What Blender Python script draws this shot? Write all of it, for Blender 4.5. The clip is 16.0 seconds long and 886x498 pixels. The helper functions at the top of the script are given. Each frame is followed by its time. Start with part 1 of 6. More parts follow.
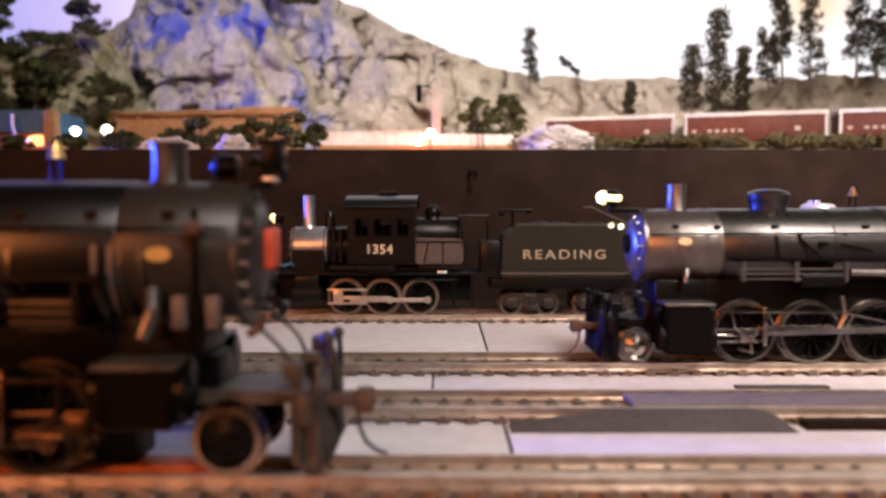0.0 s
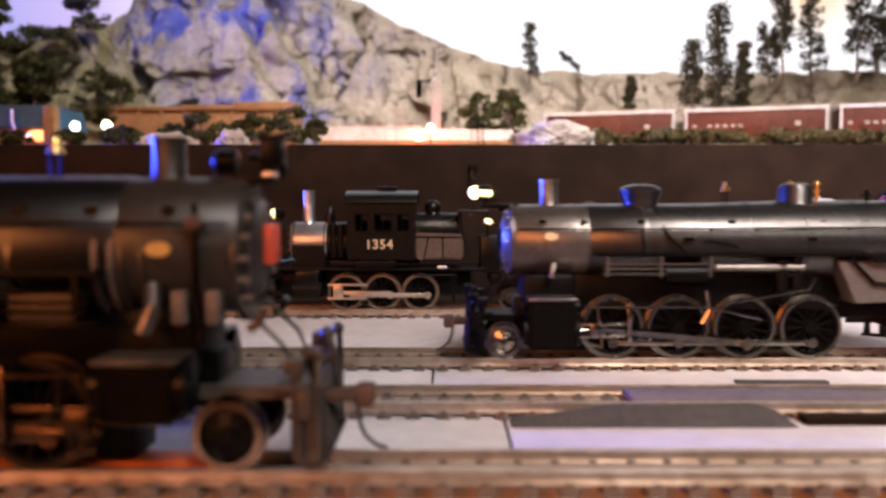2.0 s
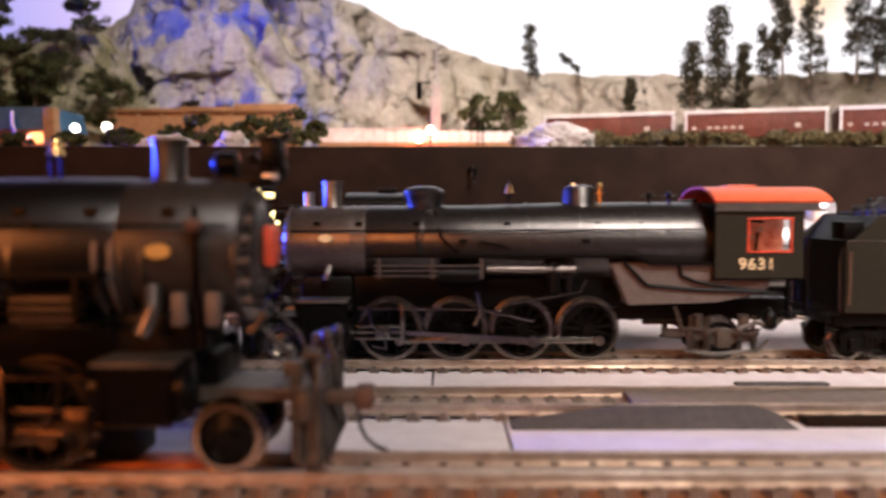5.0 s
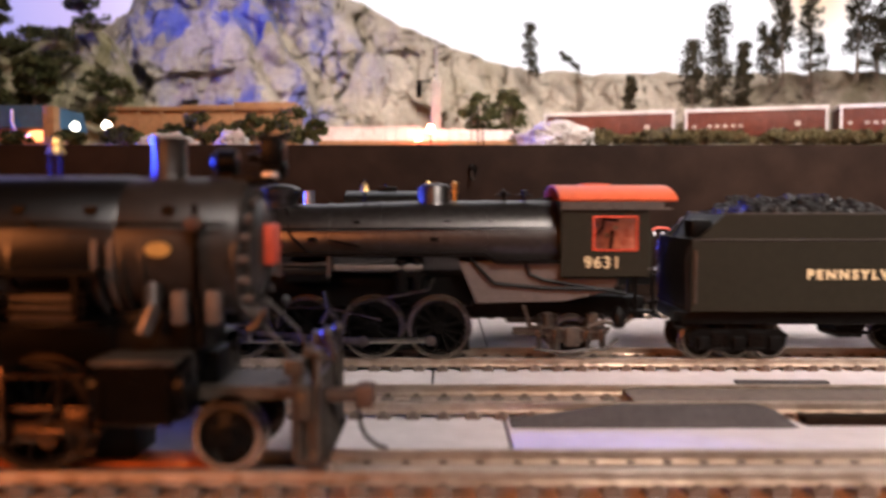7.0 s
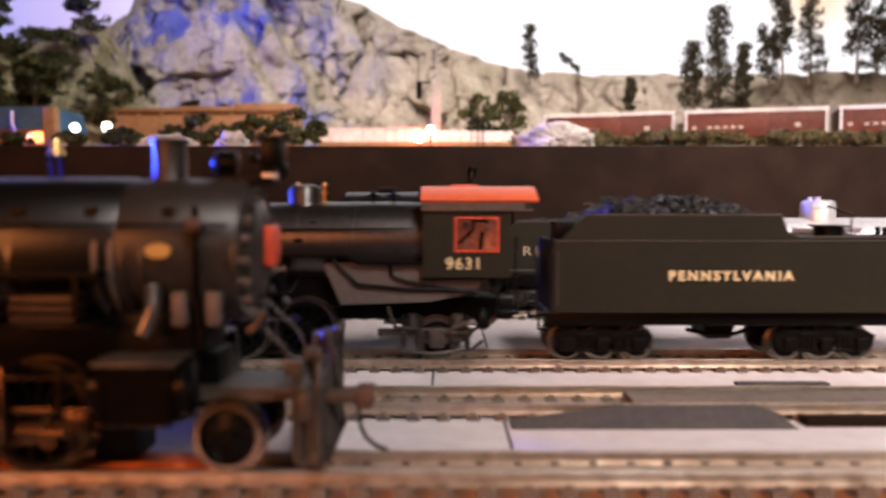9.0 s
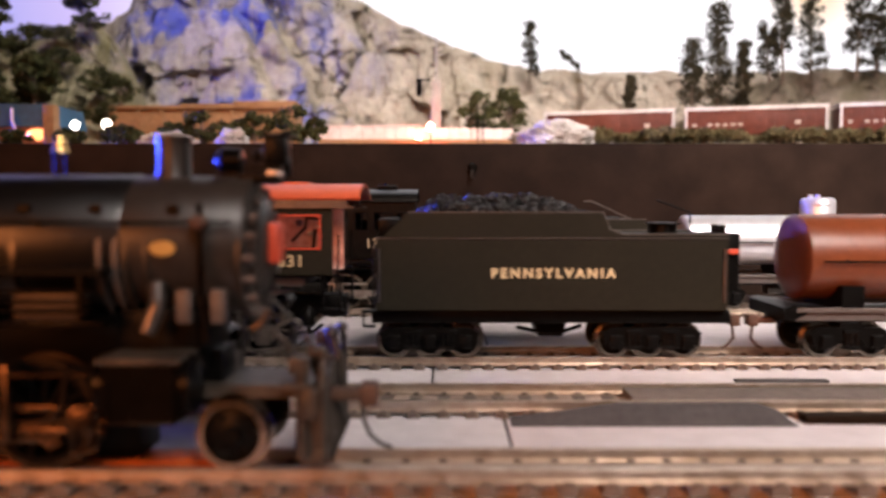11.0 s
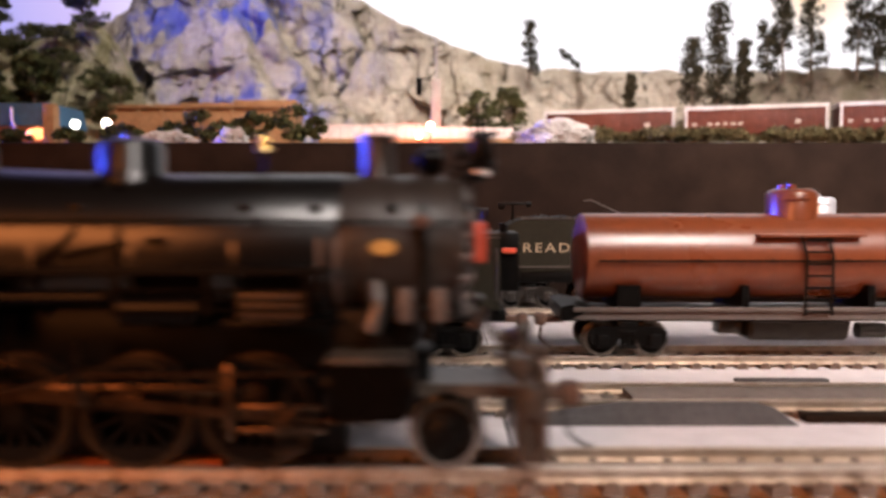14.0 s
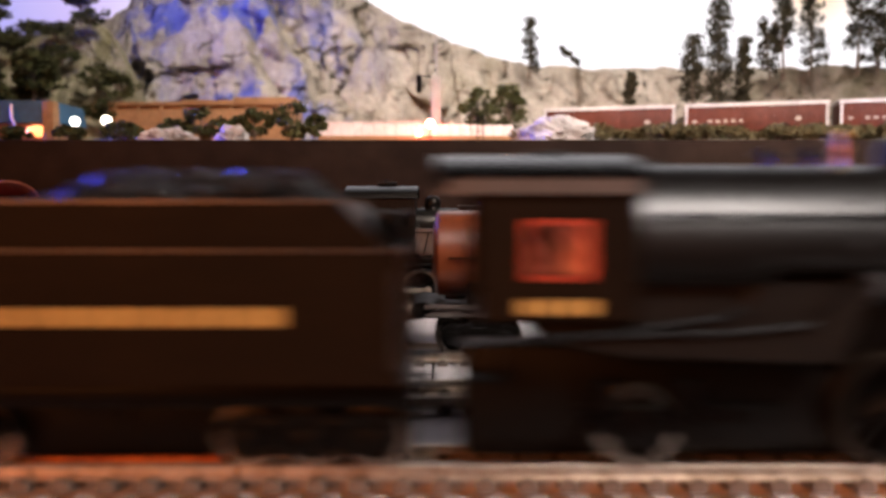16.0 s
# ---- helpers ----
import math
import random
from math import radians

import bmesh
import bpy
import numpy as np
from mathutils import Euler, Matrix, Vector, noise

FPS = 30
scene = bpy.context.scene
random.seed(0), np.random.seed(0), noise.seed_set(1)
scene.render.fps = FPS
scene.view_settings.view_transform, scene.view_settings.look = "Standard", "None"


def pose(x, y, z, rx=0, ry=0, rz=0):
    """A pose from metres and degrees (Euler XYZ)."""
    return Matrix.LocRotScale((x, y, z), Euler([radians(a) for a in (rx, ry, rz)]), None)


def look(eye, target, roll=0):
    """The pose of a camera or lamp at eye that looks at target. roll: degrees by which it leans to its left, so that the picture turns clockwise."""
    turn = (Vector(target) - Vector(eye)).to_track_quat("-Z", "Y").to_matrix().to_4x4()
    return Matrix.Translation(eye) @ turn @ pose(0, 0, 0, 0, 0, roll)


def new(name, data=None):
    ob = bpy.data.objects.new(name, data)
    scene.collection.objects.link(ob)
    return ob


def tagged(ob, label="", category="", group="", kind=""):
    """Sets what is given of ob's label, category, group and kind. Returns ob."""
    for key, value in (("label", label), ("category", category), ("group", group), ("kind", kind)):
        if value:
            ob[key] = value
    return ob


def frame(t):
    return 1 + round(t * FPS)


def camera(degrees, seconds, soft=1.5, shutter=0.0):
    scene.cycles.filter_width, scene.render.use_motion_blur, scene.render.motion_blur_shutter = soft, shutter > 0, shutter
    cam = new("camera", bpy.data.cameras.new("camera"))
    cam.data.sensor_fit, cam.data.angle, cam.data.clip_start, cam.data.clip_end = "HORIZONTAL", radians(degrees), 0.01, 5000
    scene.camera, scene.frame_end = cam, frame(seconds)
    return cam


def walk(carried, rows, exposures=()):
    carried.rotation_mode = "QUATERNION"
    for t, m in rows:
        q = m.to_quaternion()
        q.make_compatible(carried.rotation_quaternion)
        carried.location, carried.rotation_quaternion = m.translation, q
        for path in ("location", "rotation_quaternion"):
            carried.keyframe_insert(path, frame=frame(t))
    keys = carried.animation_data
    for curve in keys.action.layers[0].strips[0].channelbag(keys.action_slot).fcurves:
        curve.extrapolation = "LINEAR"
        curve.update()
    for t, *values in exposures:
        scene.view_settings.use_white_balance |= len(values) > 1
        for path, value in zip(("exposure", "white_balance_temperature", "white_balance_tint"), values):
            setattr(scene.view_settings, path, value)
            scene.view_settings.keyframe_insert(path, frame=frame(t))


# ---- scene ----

K = 0.001  # millimetres
EYE_Z = 0.0491
cam = camera(60.0, 16.0, soft=2.7, shutter=1.3)
cam.data.dof.use_dof = True
cam.data.dof.focus_distance = 0.29
cam.data.dof.aperture_fstop = 15
PITCH = [(0, -3.00), (0.5, -2.96), (1, -2.90), (1.5, -3.10), (2, -3.36), (2.5, -3.21), (3, -3.15), (3.5, -3.25), (4, -3.27),
         (6.5, -3.13), (7, -3.34), (7.5, -4.05), (8, -3.72), (8.5, -3.34), (9, -3.25), (11.5, -3.46), (12, -3.40),
         (12.5, -3.76), (13, -4.05), (13.5, -3.76), (14, -3.50), (14.5, -3.38), (15, -3.38), (15.5, -3.74), (16, -3.70)]
walk(cam, [(t, pose(0, 0, EYE_Z, 90 + p, 0, 0)) for t, p in PITCH])

# ---- world, lamps of the room and added unseen lights ----
world = bpy.data.worlds.new("room_air")
scene.world = world
world.use_nodes = True
world.node_tree.nodes["Background"].inputs[0].default_value = (0.85, 0.72, 0.62, 1)
world.node_tree.nodes["Background"].inputs[1].default_value = 0.005


def lamp(name, place, target, size, watts, colour, size_y=0, spread=180):
    data = bpy.data.lights.new(name, "AREA")
    data.energy, data.color, data.size = watts, colour, size
    data.spread = radians(spread)
    if size_y:
        data.shape, data.size_y = "RECTANGLE", size_y
    ob = new(name, data)
    ob.matrix_world = look(place, target)
    return ob


lamp("ceiling_lamp", (0.40, -0.48, 0.84), (0.31, 0.44, 0.0), 0.40, 3.85, (1.0, 0.885, 0.83), spread=48)
lamp("layout_lamp", (0.12, 0.40, 0.80), (0.00, 1.04, 0.16), 0.50, 4.4, (1.0, 0.88, 0.79), 0.15, 100)
# unseen blue lights added for blue left edges; the cliff one only tints rock
lamp("blue_lamp_yard", (-1.25, 0.66, 0.153), (0.15, 0.25, 0.06), 0.05, 7.0, (0.05, 0.09, 1.0), spread=44)
lamp("blue_fill_cliff", (-0.46, 0.56, 0.34), (-0.29, 1.0, 0.29), 0.08, 0.12, (0.06, 0.10, 1.0), spread=44)
# unseen amber panel, in place of a warm wall mirrored in the boiler
lamp("aisle_fill_amber", (-0.62, -0.72, 0.27), (-0.22, 0.08, 0.03), 1.0, 1.25, (1.0, 0.29, 0.08), 0.5, 38)
# unseen white fill, added for the boilers' highlight towards the right
lamp("aisle_fill_white", (0.72, -0.62, 0.68), (0.45, 0.20, 0.03), 0.7, 0.75, (1.0, 0.90, 0.86), 0.6, 48)


# ---- materials ----
def shader(name, base, rough=0.6, metal=0.0, grain=0.0, scale=60.0, bump=0.0, second=None, big=8.0, emit=None, power=0.0, island=0.0, spec=0.5, depth=0.0006):
    m = bpy.data.materials.new(name)
    m.use_nodes = True
    nt = m.node_tree
    p = nt.nodes["Principled BSDF"]
    p.inputs["Base Color"].default_value = (*base, 1)
    p.inputs["Roughness"].default_value = rough
    p.inputs["Metallic"].default_value = metal
    p.inputs["Specular IOR Level"].default_value = spec
    if emit:
        p.inputs["Emission Color"].default_value = (*emit, 1)
        p.inputs["Emission Strength"].default_value = power
    if grain or bump or second:
        co = nt.nodes.new("ShaderNodeTexCoord")
        fine, large = nt.nodes.new("ShaderNodeTexNoise"), nt.nodes.new("ShaderNodeTexNoise")
        fine.inputs["Scale"].default_value, fine.inputs["Detail"].default_value = scale, 8
        large.inputs["Scale"].default_value, large.inputs["Detail"].default_value = big, 5
        for n in (fine, large):
            nt.links.new(co.outputs["Object"], n.inputs["Vector"])
        mix = nt.nodes.new("ShaderNodeMix")
        mix.data_type = "RGBA"
        other = second or tuple(c * (1 - grain) for c in base)
        mix.inputs[6].default_value, mix.inputs[7].default_value = (*base, 1), (*other, 1)
        ramp = nt.nodes.new("ShaderNodeMapRange")
        ramp.inputs[1].default_value, ramp.inputs[2].default_value = 0.38, 0.62
        add = nt.nodes.new("ShaderNodeMath")
        add.operation = "MULTIPLY_ADD"
        nt.links.new(fine.outputs[0], add.inputs[0])
        add.inputs[1].default_value = 0.5
        half = nt.nodes.new("ShaderNodeMath")
        half.operation = "MULTIPLY"
        half.inputs[1].default_value = 0.5
        nt.links.new(large.outputs[0], half.inputs[0])
        nt.links.new(half.outputs[0], add.inputs[2])
        nt.links.new(add.outputs[0], ramp.inputs[0])
        nt.links.new(ramp.outputs[0], mix.inputs[0])
        out = mix.outputs[2]
        if island:
            geo = nt.nodes.new("ShaderNodeNewGeometry")
            hsv = nt.nodes.new("ShaderNodeHueSaturation")
            vr = nt.nodes.new("ShaderNodeMapRange")
            vr.inputs[3].default_value, vr.inputs[4].default_value = 1 - island, 1 + island
            nt.links.new(geo.outputs["Random Per Island"], vr.inputs[0])
            nt.links.new(vr.outputs[0], hsv.inputs["Value"])
            nt.links.new(out, hsv.inputs["Color"])
            out = hsv.outputs[0]
        nt.links.new(out, p.inputs["Base Color"])
        rr = nt.nodes.new("ShaderNodeMapRange")
        rr.inputs[3].default_value, rr.inputs[4].default_value = max(0.03, rough - 0.1), min(1, rough + 0.1)
        nt.links.new(large.outputs[0], rr.inputs[0])
        nt.links.new(rr.outputs[0], p.inputs["Roughness"])
        if bump:
            b = nt.nodes.new("ShaderNodeBump")
            b.inputs["Strength"].default_value, b.inputs["Distance"].default_value = bump, depth
            nt.links.new(fine.outputs[0], b.inputs["Height"])
            nt.links.new(b.outputs[0], p.inputs["Normal"])
    return m


BLACK = shader("engine_black", (0.016, 0.014, 0.012), 0.34, 0.8, 0.4, 500, 0.08, big=60, spec=0.2)
JACKET = shader("boiler_jacket", (0.072, 0.067, 0.064), 0.33, 0.9, 0.35, 500, 0.06, big=40)
SMOKE = shader("smokebox_graphite", (0.150, 0.132, 0.120), 0.36, 0.8, 0.3, 600, 0.1, big=60, spec=0.6)
FIREBOX = shader("firebox_grey", (0.075, 0.060, 0.053), 0.5, 0, 0.3, 500, 0.1, big=60)
TENDER = shader("tender_green_black", (0.0165, 0.0148, 0.0102), 0.5, 0, 0.25, 500, 0.05, big=40, spec=0.08)
DARK = shader("running_gear_black", (0.0030, 0.0026, 0.0023), 0.38, 0, 0.4, 500, 0.1, big=80, spec=0.08)
# front engine's paints: darker copies, its dim amber light put into the colour
DIM_SMOKE = shader("smokebox_dimmed", (0.0250, 0.0190, 0.0148), 0.42, 0.0, 0.45, 600, 0.14, big=60, spec=0.36)
DIM_JACKET = shader("boiler_jacket_dimmed", (0.0026, 0.0018, 0.0014), 0.34, 0.0, 0.45, 500, 0.1, big=40, spec=0.6)
BROWN_BLACK = shader("brown_black_paint", (0.0100, 0.0052, 0.0026), 0.5, 0, 0.4, 500, 0.08, big=40, spec=0.06)
DIM_FIREBOX = shader("firebox_dimmed", (0.0070, 0.0050, 0.0036), 0.45, 0, 0.4, 500, 0.12, big=60, spec=0.2)
DIM_GEAR = shader("running_gear_dimmed", (0.0022, 0.0014, 0.0010), 0.28, 0.0, 0.5, 500, 0.12, second=(0.0012, 0.0009, 0.0008), big=90, spec=0.10)
DUSTY = shader("dusty_brown_black", (0.048, 0.037, 0.028), 0.45, 0.0, 0.5, 500, 0.2, second=(0.012, 0.009, 0.0065), big=110, spec=0.4)
# steel and tyre of the front engine, darkened for its weak light too
DIM_STEEL = shader("brown_steel_dimmed", (0.120, 0.078, 0.050), 0.26, 0.95, 0.5, 500, 0.1, second=(0.030, 0.020, 0.014), big=120)
DIM_TYRE = shader("dull_oily_tyre", (0.040, 0.030, 0.022), 0.34, 0.9, 0.5, 400, 0.05, big=80)
RUST = shader("rusty_coupler", (0.085, 0.036, 0.018), 0.7, 0.1, 0.4, 500, 0.2, second=(0.045, 0.022, 0.014), big=90)
# mottled orange for the amber reflection on the front track's far rail
RAIL_GLINT = shader("amber_rail_glint", (0.78, 0.20, 0.03), 0.55, 0, 0.5, 300, 0.1, second=(0.20, 0.035, 0.012), big=70)
FADED = shader("faded_lettering", (0.27, 0.215, 0.14), 0.55, 0.0, 0.3, 400, big=60)
FADED_GOLD = shader("faded_gold_lettering", (0.46, 0.37, 0.24), 0.5, 0.0, 0.25, 400, big=60)
# gold for the front engine, darkened like its paints for the weak light
DIM_GOLD = shader("gold_lettering_dimmed", (0.44, 0.26, 0.07), 0.5, 0.0, 0.25, 400, big=60)
STEEL = shader("polished_steel", (0.34, 0.31, 0.27), 0.20, 1.0, 0.45, 500, 0.05, big=80)
TYRE = shader("wheel_tyre", (0.22, 0.195, 0.165), 0.26, 1.0, 0.35, 400, 0.05, big=80)
SILVER = shader("silver_paint", (0.58, 0.59, 0.62), 0.36, 0.6, 0.15, 300, 0.03, big=40)
BRASS = shader("brass", (0.72, 0.46, 0.16), 0.3, 1.0, 0.2, 400, 0.05, big=60)
GOLD = shader("gold_lettering", (0.58, 0.46, 0.27), 0.5, 0.0, 0.15, 400, big=60)
ROOF = shader("orange_red_roof", (0.55, 0.10, 0.035), 0.45, 0, 0.2, 400, 0.05, big=50)
RED = shader("red_plate", (0.60, 0.07, 0.03), 0.5, 0, 0.2, 400, big=50)
TANK = shader("tank_brown_red", (0.135, 0.036, 0.0125), 0.30, 0, 0.25, 400, 0.05, big=30, spec=0.4)
DULL_SILVER = shader("tarnished_silver_paint", (0.42, 0.425, 0.45), 0.32, 0.85, 0.3, 300, 0.06, big=60)
COAL = shader("coal", (0.010, 0.010, 0.010), 0.5, 0, 0.4, 500, 0.4, big=60, spec=0.25)
RAIL = shader("rail_nickel", (0.52, 0.45, 0.38), 0.32, 0.9, 0.3, 300, 0.05, second=(0.34, 0.27, 0.21), big=30)
TIE = shader("tie_plastic", (0.075, 0.057, 0.045), 0.6, 0, 0.4, 300, 0.2, second=(0.12, 0.09, 0.07), big=60)
ROADBED = shader("cork_roadbed", (0.36, 0.29, 0.24), 0.8, 0, 0.3, 400, 0.4, second=(0.25, 0.19, 0.155), big=40)
DECK = shader("deck_white_paint", (0.56, 0.52, 0.53), 0.45, 0, 0.12, 160, 0.15, second=(0.46, 0.42, 0.43), big=12)
FILLER = shader("brown_grey_filler", (0.17, 0.142, 0.125), 0.85, 0, 0.3, 400, 0.5, second=(0.10, 0.085, 0.076), big=14, spec=0.2)
GREYSLAB = shader("grey_felt_strip", (0.066, 0.060, 0.060), 0.85, 0, 0.3, 500, 0.5, second=(0.045, 0.041, 0.041), big=30, spec=0.2)
FASCIA = shader("fascia_brown_black", (0.0098, 0.0056, 0.0042), 0.7, 0, 0.3, 60, 0.2, second=(0.021, 0.0125, 0.0092), big=5, spec=0.04)
RUSTY = shader("rusty_steel", (0.20, 0.155, 0.115), 0.4, 0.8, 0.4, 400, 0.1, big=60)
STEELDARK = shader("dull_steel", (0.07, 0.062, 0.055), 0.3, 0.9, 0.3, 400, 0.1, big=60)
BLUEROOF = shader("blue_roof", (0.03, 0.12, 0.24), 0.6, 0, 0.3, 200, 0.2, big=30)
# the cab's red light, emitted by the backhead itself in place of a lamp
BACKHEAD_GLOW = shader("cab_backhead_glow", (0.5, 0.1, 0.06), 0.4, emit=(1.0, 0.14, 0.06), power=0.42)
HEADLIGHT = shader("headlight_glow", (1, 0.9, 0.6), 0.3, emit=(1.0, 0.84, 0.34), power=2.8)
# lining glows red in place of a cab lamp; pale patches paint bright glimpses
CABGLOW = shader("cab_lining_glow", (0.30, 0.07, 0.04), 0.5, 0, 0.5, 300, 0, second=(0.75, 0.5, 0.42), big=180, emit=(1.0, 0.25, 0.16), power=0.08)


# ---- mesh helpers (millimetres) ----
def box(bm, x0, x1, y0, y1, z0, z1, bevel=0.0):
    r = bmesh.ops.create_cube(bm, size=1, matrix=Matrix.Translation(((x0 + x1) / 2 * K, (y0 + y1) / 2 * K, (z0 + z1) / 2 * K)) @ Matrix.Diagonal((abs(x1 - x0) * K, abs(y1 - y0) * K, abs(z1 - z0) * K, 1)))
    if bevel:
        edges = list({e for v in r["verts"] for e in v.link_edges})
        bmesh.ops.bevel(bm, geom=edges, offset=bevel * K, segments=2, affect="EDGES", profile=0.5)


def rod(bm, a, b, r, r2=None, seg=16, caps=True):
    a, b = Vector(a) * K, Vector(b) * K
    d = b - a
    m = Matrix.Translation((a + b) / 2) @ d.to_track_quat("Z", "Y").to_matrix().to_4x4()
    bmesh.ops.create_cone(bm, cap_ends=caps, segments=seg, radius1=r * K, radius2=(r if r2 is None else r2) * K, depth=d.length, matrix=m)


def pipe(bm, pts, r, seg=8):
    for a, b in zip(pts, pts[1:]):
        rod(bm, a, b, r, seg=seg)
    for p in pts[1:-1]:
        bmesh.ops.create_icosphere(bm, subdivisions=1, radius=r * K, matrix=Matrix.Translation(Vector(p) * K))


def ball(bm, p, r, sx=1, sy=1, sz=1, sub=2):
    bmesh.ops.create_icosphere(bm, subdivisions=sub, radius=r * K, matrix=Matrix.Translation(Vector(p) * K) @ Matrix.Diagonal((sx, sy, sz, 1)))


def slab(bm, pts, y0, y1):
    """A closed outline in x and z, given depth from y0 to y1."""
    lo = [bm.verts.new((x * K, y0 * K, z * K)) for x, z in pts]
    hi = [bm.verts.new((x * K, y1 * K, z * K)) for x, z in pts]
    bm.faces.new(lo)
    bm.faces.new(hi[::-1])
    n = len(pts)
    for i in range(n):
        bm.faces.new((lo[i], hi[i], hi[(i + 1) % n], lo[(i + 1) % n]))


def lathe(bm, origin, axis, profile, seg=24):
    """profile: rows of (along, radius) round the axis 'x', 'y' or 'z'."""
    o = Vector(origin)
    rings = []
    for s, r in profile:
        ring = []
        for i in range(seg):
            a = 2 * math.pi * i / seg
            c, d = r * math.cos(a), r * math.sin(a)
            v = {"x": (s, c, d), "y": (c, s, d), "z": (c, d, s)}[axis]
            ring.append(bm.verts.new((o + Vector(v)) * K))
        rings.append(ring)
    for p, q in zip(rings, rings[1:]):
        for i in range(seg):
            bm.faces.new((p[i], p[(i + 1) % seg], q[(i + 1) % seg], q[i]))
    bm.faces.new(rings[0][::-1])
    bm.faces.new(rings[-1])


def part(name, bm, material, parent=None, label="", smooth=40):
    bmesh.ops.recalc_face_normals(bm, faces=bm.faces)
    me = bpy.data.meshes.new(name)
    bm.to_mesh(me)
    bm.free()
    me.materials.append(material)
    if smooth:
        me.polygons.foreach_set("use_smooth", [True] * len(me.polygons))
        me.set_sharp_from_angle(angle=radians(smooth))
    ob = new(name, me)
    if parent:
        ob.parent = parent
    return tagged(ob, label)


def text_mesh(name, body, size, material, parent, m, extrude=0.05, spread=1.0, heavy=0.0):
    cu = bpy.data.curves.new(name, "FONT")
    cu.body, cu.size, cu.extrude, cu.space_character, cu.offset = body, size * K, extrude * K, spread, heavy * K
    cu.align_x, cu.align_y = "CENTER", "CENTER"
    tmp = new("lettering_curve", cu)
    me = bpy.data.meshes.new_from_object(tmp.evaluated_get(bpy.context.evaluated_depsgraph_get()))
    bpy.data.objects.remove(tmp)
    bpy.data.curves.remove(cu)
    me.materials.clear()
    me.materials.append(material)
    ob = new(name, me)
    ob.parent = parent
    ob.matrix_basis = m
    return ob


NB = bmesh.new

# ---- the yard's deck and its tracks ----
def solid(name, x0, x1, y0, y1, z0, z1, material, label="", bevel=0.0, parent=None, category="", kind="structure"):
    bm = NB()
    box(bm, x0, x1, y0, y1, z0, z1, bevel)
    ob = part(name, bm, material, parent, label)
    return ob if parent else tagged(ob, label, category or name.split("_")[0], kind=kind)


deck = solid("deck", -1700, 1700, -900, 1900, -24, -1.2, FASCIA, "dark wooden underside of the yard's deck", category="deck")
# white boards between and under the tracks, butted with narrow dark joints
JOINTS = [(80, 139.6, (-310, 60)), (140, 192, (-262, 13.8, 300)), (192.4, 245, (-330, -2.9, 345)), (245.4, 352, (-280, 15.2, 320))]
for y0, y1, joints in JOINTS:
    edges = [-1200, *joints, 1200]
    for a, b in zip(edges, edges[1:]):
        solid("board", a + 0.35, b - 0.35, y0, y1, -1.2, 0.6, DECK, bevel=0.15, parent=deck)

# track name, near rail's distance, rail-head height, far rail's distance, rail-head height
TRACKS = [("track_front", 121, 6.6, 136, 5.0), ("track_second", 172, 4.3, 188.5, 4.3), ("track_third", 222, 4.3, 238.5, 4.3), ("track_back", 325, 4.3, 341.5, 4.3)]
PITCH_MM = 6.7
RAIL_OUTLINE = [(-1.05, 0), (1.05, 0), (1.05, 0.35), (0.35, 0.6), (0.3, 1.6), (0.6, 1.85), (0.6, 2.35), (0.45, 2.5), (-0.45, 2.5), (-0.6, 2.35), (-0.6, 1.85), (-0.3, 1.6), (-0.35, 0.6), (-1.05, 0.35)]
tie_mesh = None


def rail_mesh(bm, x0, x1, y, top):
    rings = [[bm.verts.new((x * K, (y + a) * K, (top - 2.5 + b) * K)) for a, b in RAIL_OUTLINE] for x in (x0, x1)]
    n = len(RAIL_OUTLINE)
    for i in range(n):
        bm.faces.new((rings[0][i], rings[1][i], rings[1][(i + 1) % n], rings[0][(i + 1) % n]))
    bm.faces.new(rings[0])
    bm.faces.new(rings[1][::-1])


def track(name, y0, z0, y1, z1, reach):
    base = new(name)
    tagged(base, "model railway track with bronze rails on brown ties", "track", "yard tracks", "structure")
    global tie_mesh
    for y, z in ((y0, z0), (y1, z1)):
        bm = NB()
        rail_mesh(bm, -reach, reach, y, z)
        part("rail", bm, RAIL, base)
    bm = NB()
    low = min(z0, z1) - 4.3
    slab_pts = [(y0 + 2.6, low - 0.05), (y1 + 7, low - 0.05), (y1 + 6, z1 - 2.9), (y0 + 2.6, z0 - 2.9)]
    va = [bm.verts.new((-reach * K, a * K, b * K)) for a, b in slab_pts]
    vb = [bm.verts.new((reach * K, a * K, b * K)) for a, b in slab_pts]
    bm.faces.new(va)
    bm.faces.new(vb[::-1])
    for i in range(4):
        bm.faces.new((va[i], vb[i], vb[(i + 1) % 4], va[(i + 1) % 4]))
    part("roadbed", bm, ROADBED, base, "tan cork roadbed")
    lean = math.atan2(z1 - z0, y1 - y0)
    if tie_mesh is None:
        bm = NB()
        box(bm, -1.5, 1.5, -9.9, 9.9, -1.8, 0, 0.15)
        for s in (-8.25, 8.25):
            for k in (-1.7, 1.7):
                box(bm, -0.7, 0.7, s + k - 0.55, s + k + 0.55, 0, 0.65)
        ob = part("tie", bm, TIE)
        tie_mesh = ob.data
        bpy.data.objects.remove(ob)
    n = int(reach / PITCH_MM)
    rnd = random.Random(name)
    for i in range(-n, n + 1):
        ob = new("tie", tie_mesh)
        ob.parent = base
        ob.matrix_basis = Matrix.Translation(((i * PITCH_MM + rnd.uniform(-0.25, 0.25)) * K, (y0 + y1) / 2 * K, ((z0 + z1) / 2 - 2.5) * K)) @ Matrix.Rotation(lean, 4, "X") @ Matrix.Rotation(radians(rnd.uniform(-0.7, 0.7)), 4, "Z")
    return base


# ---- the black fascia and the upper deck ----
FASCIA_Y = 420
bm = NB()
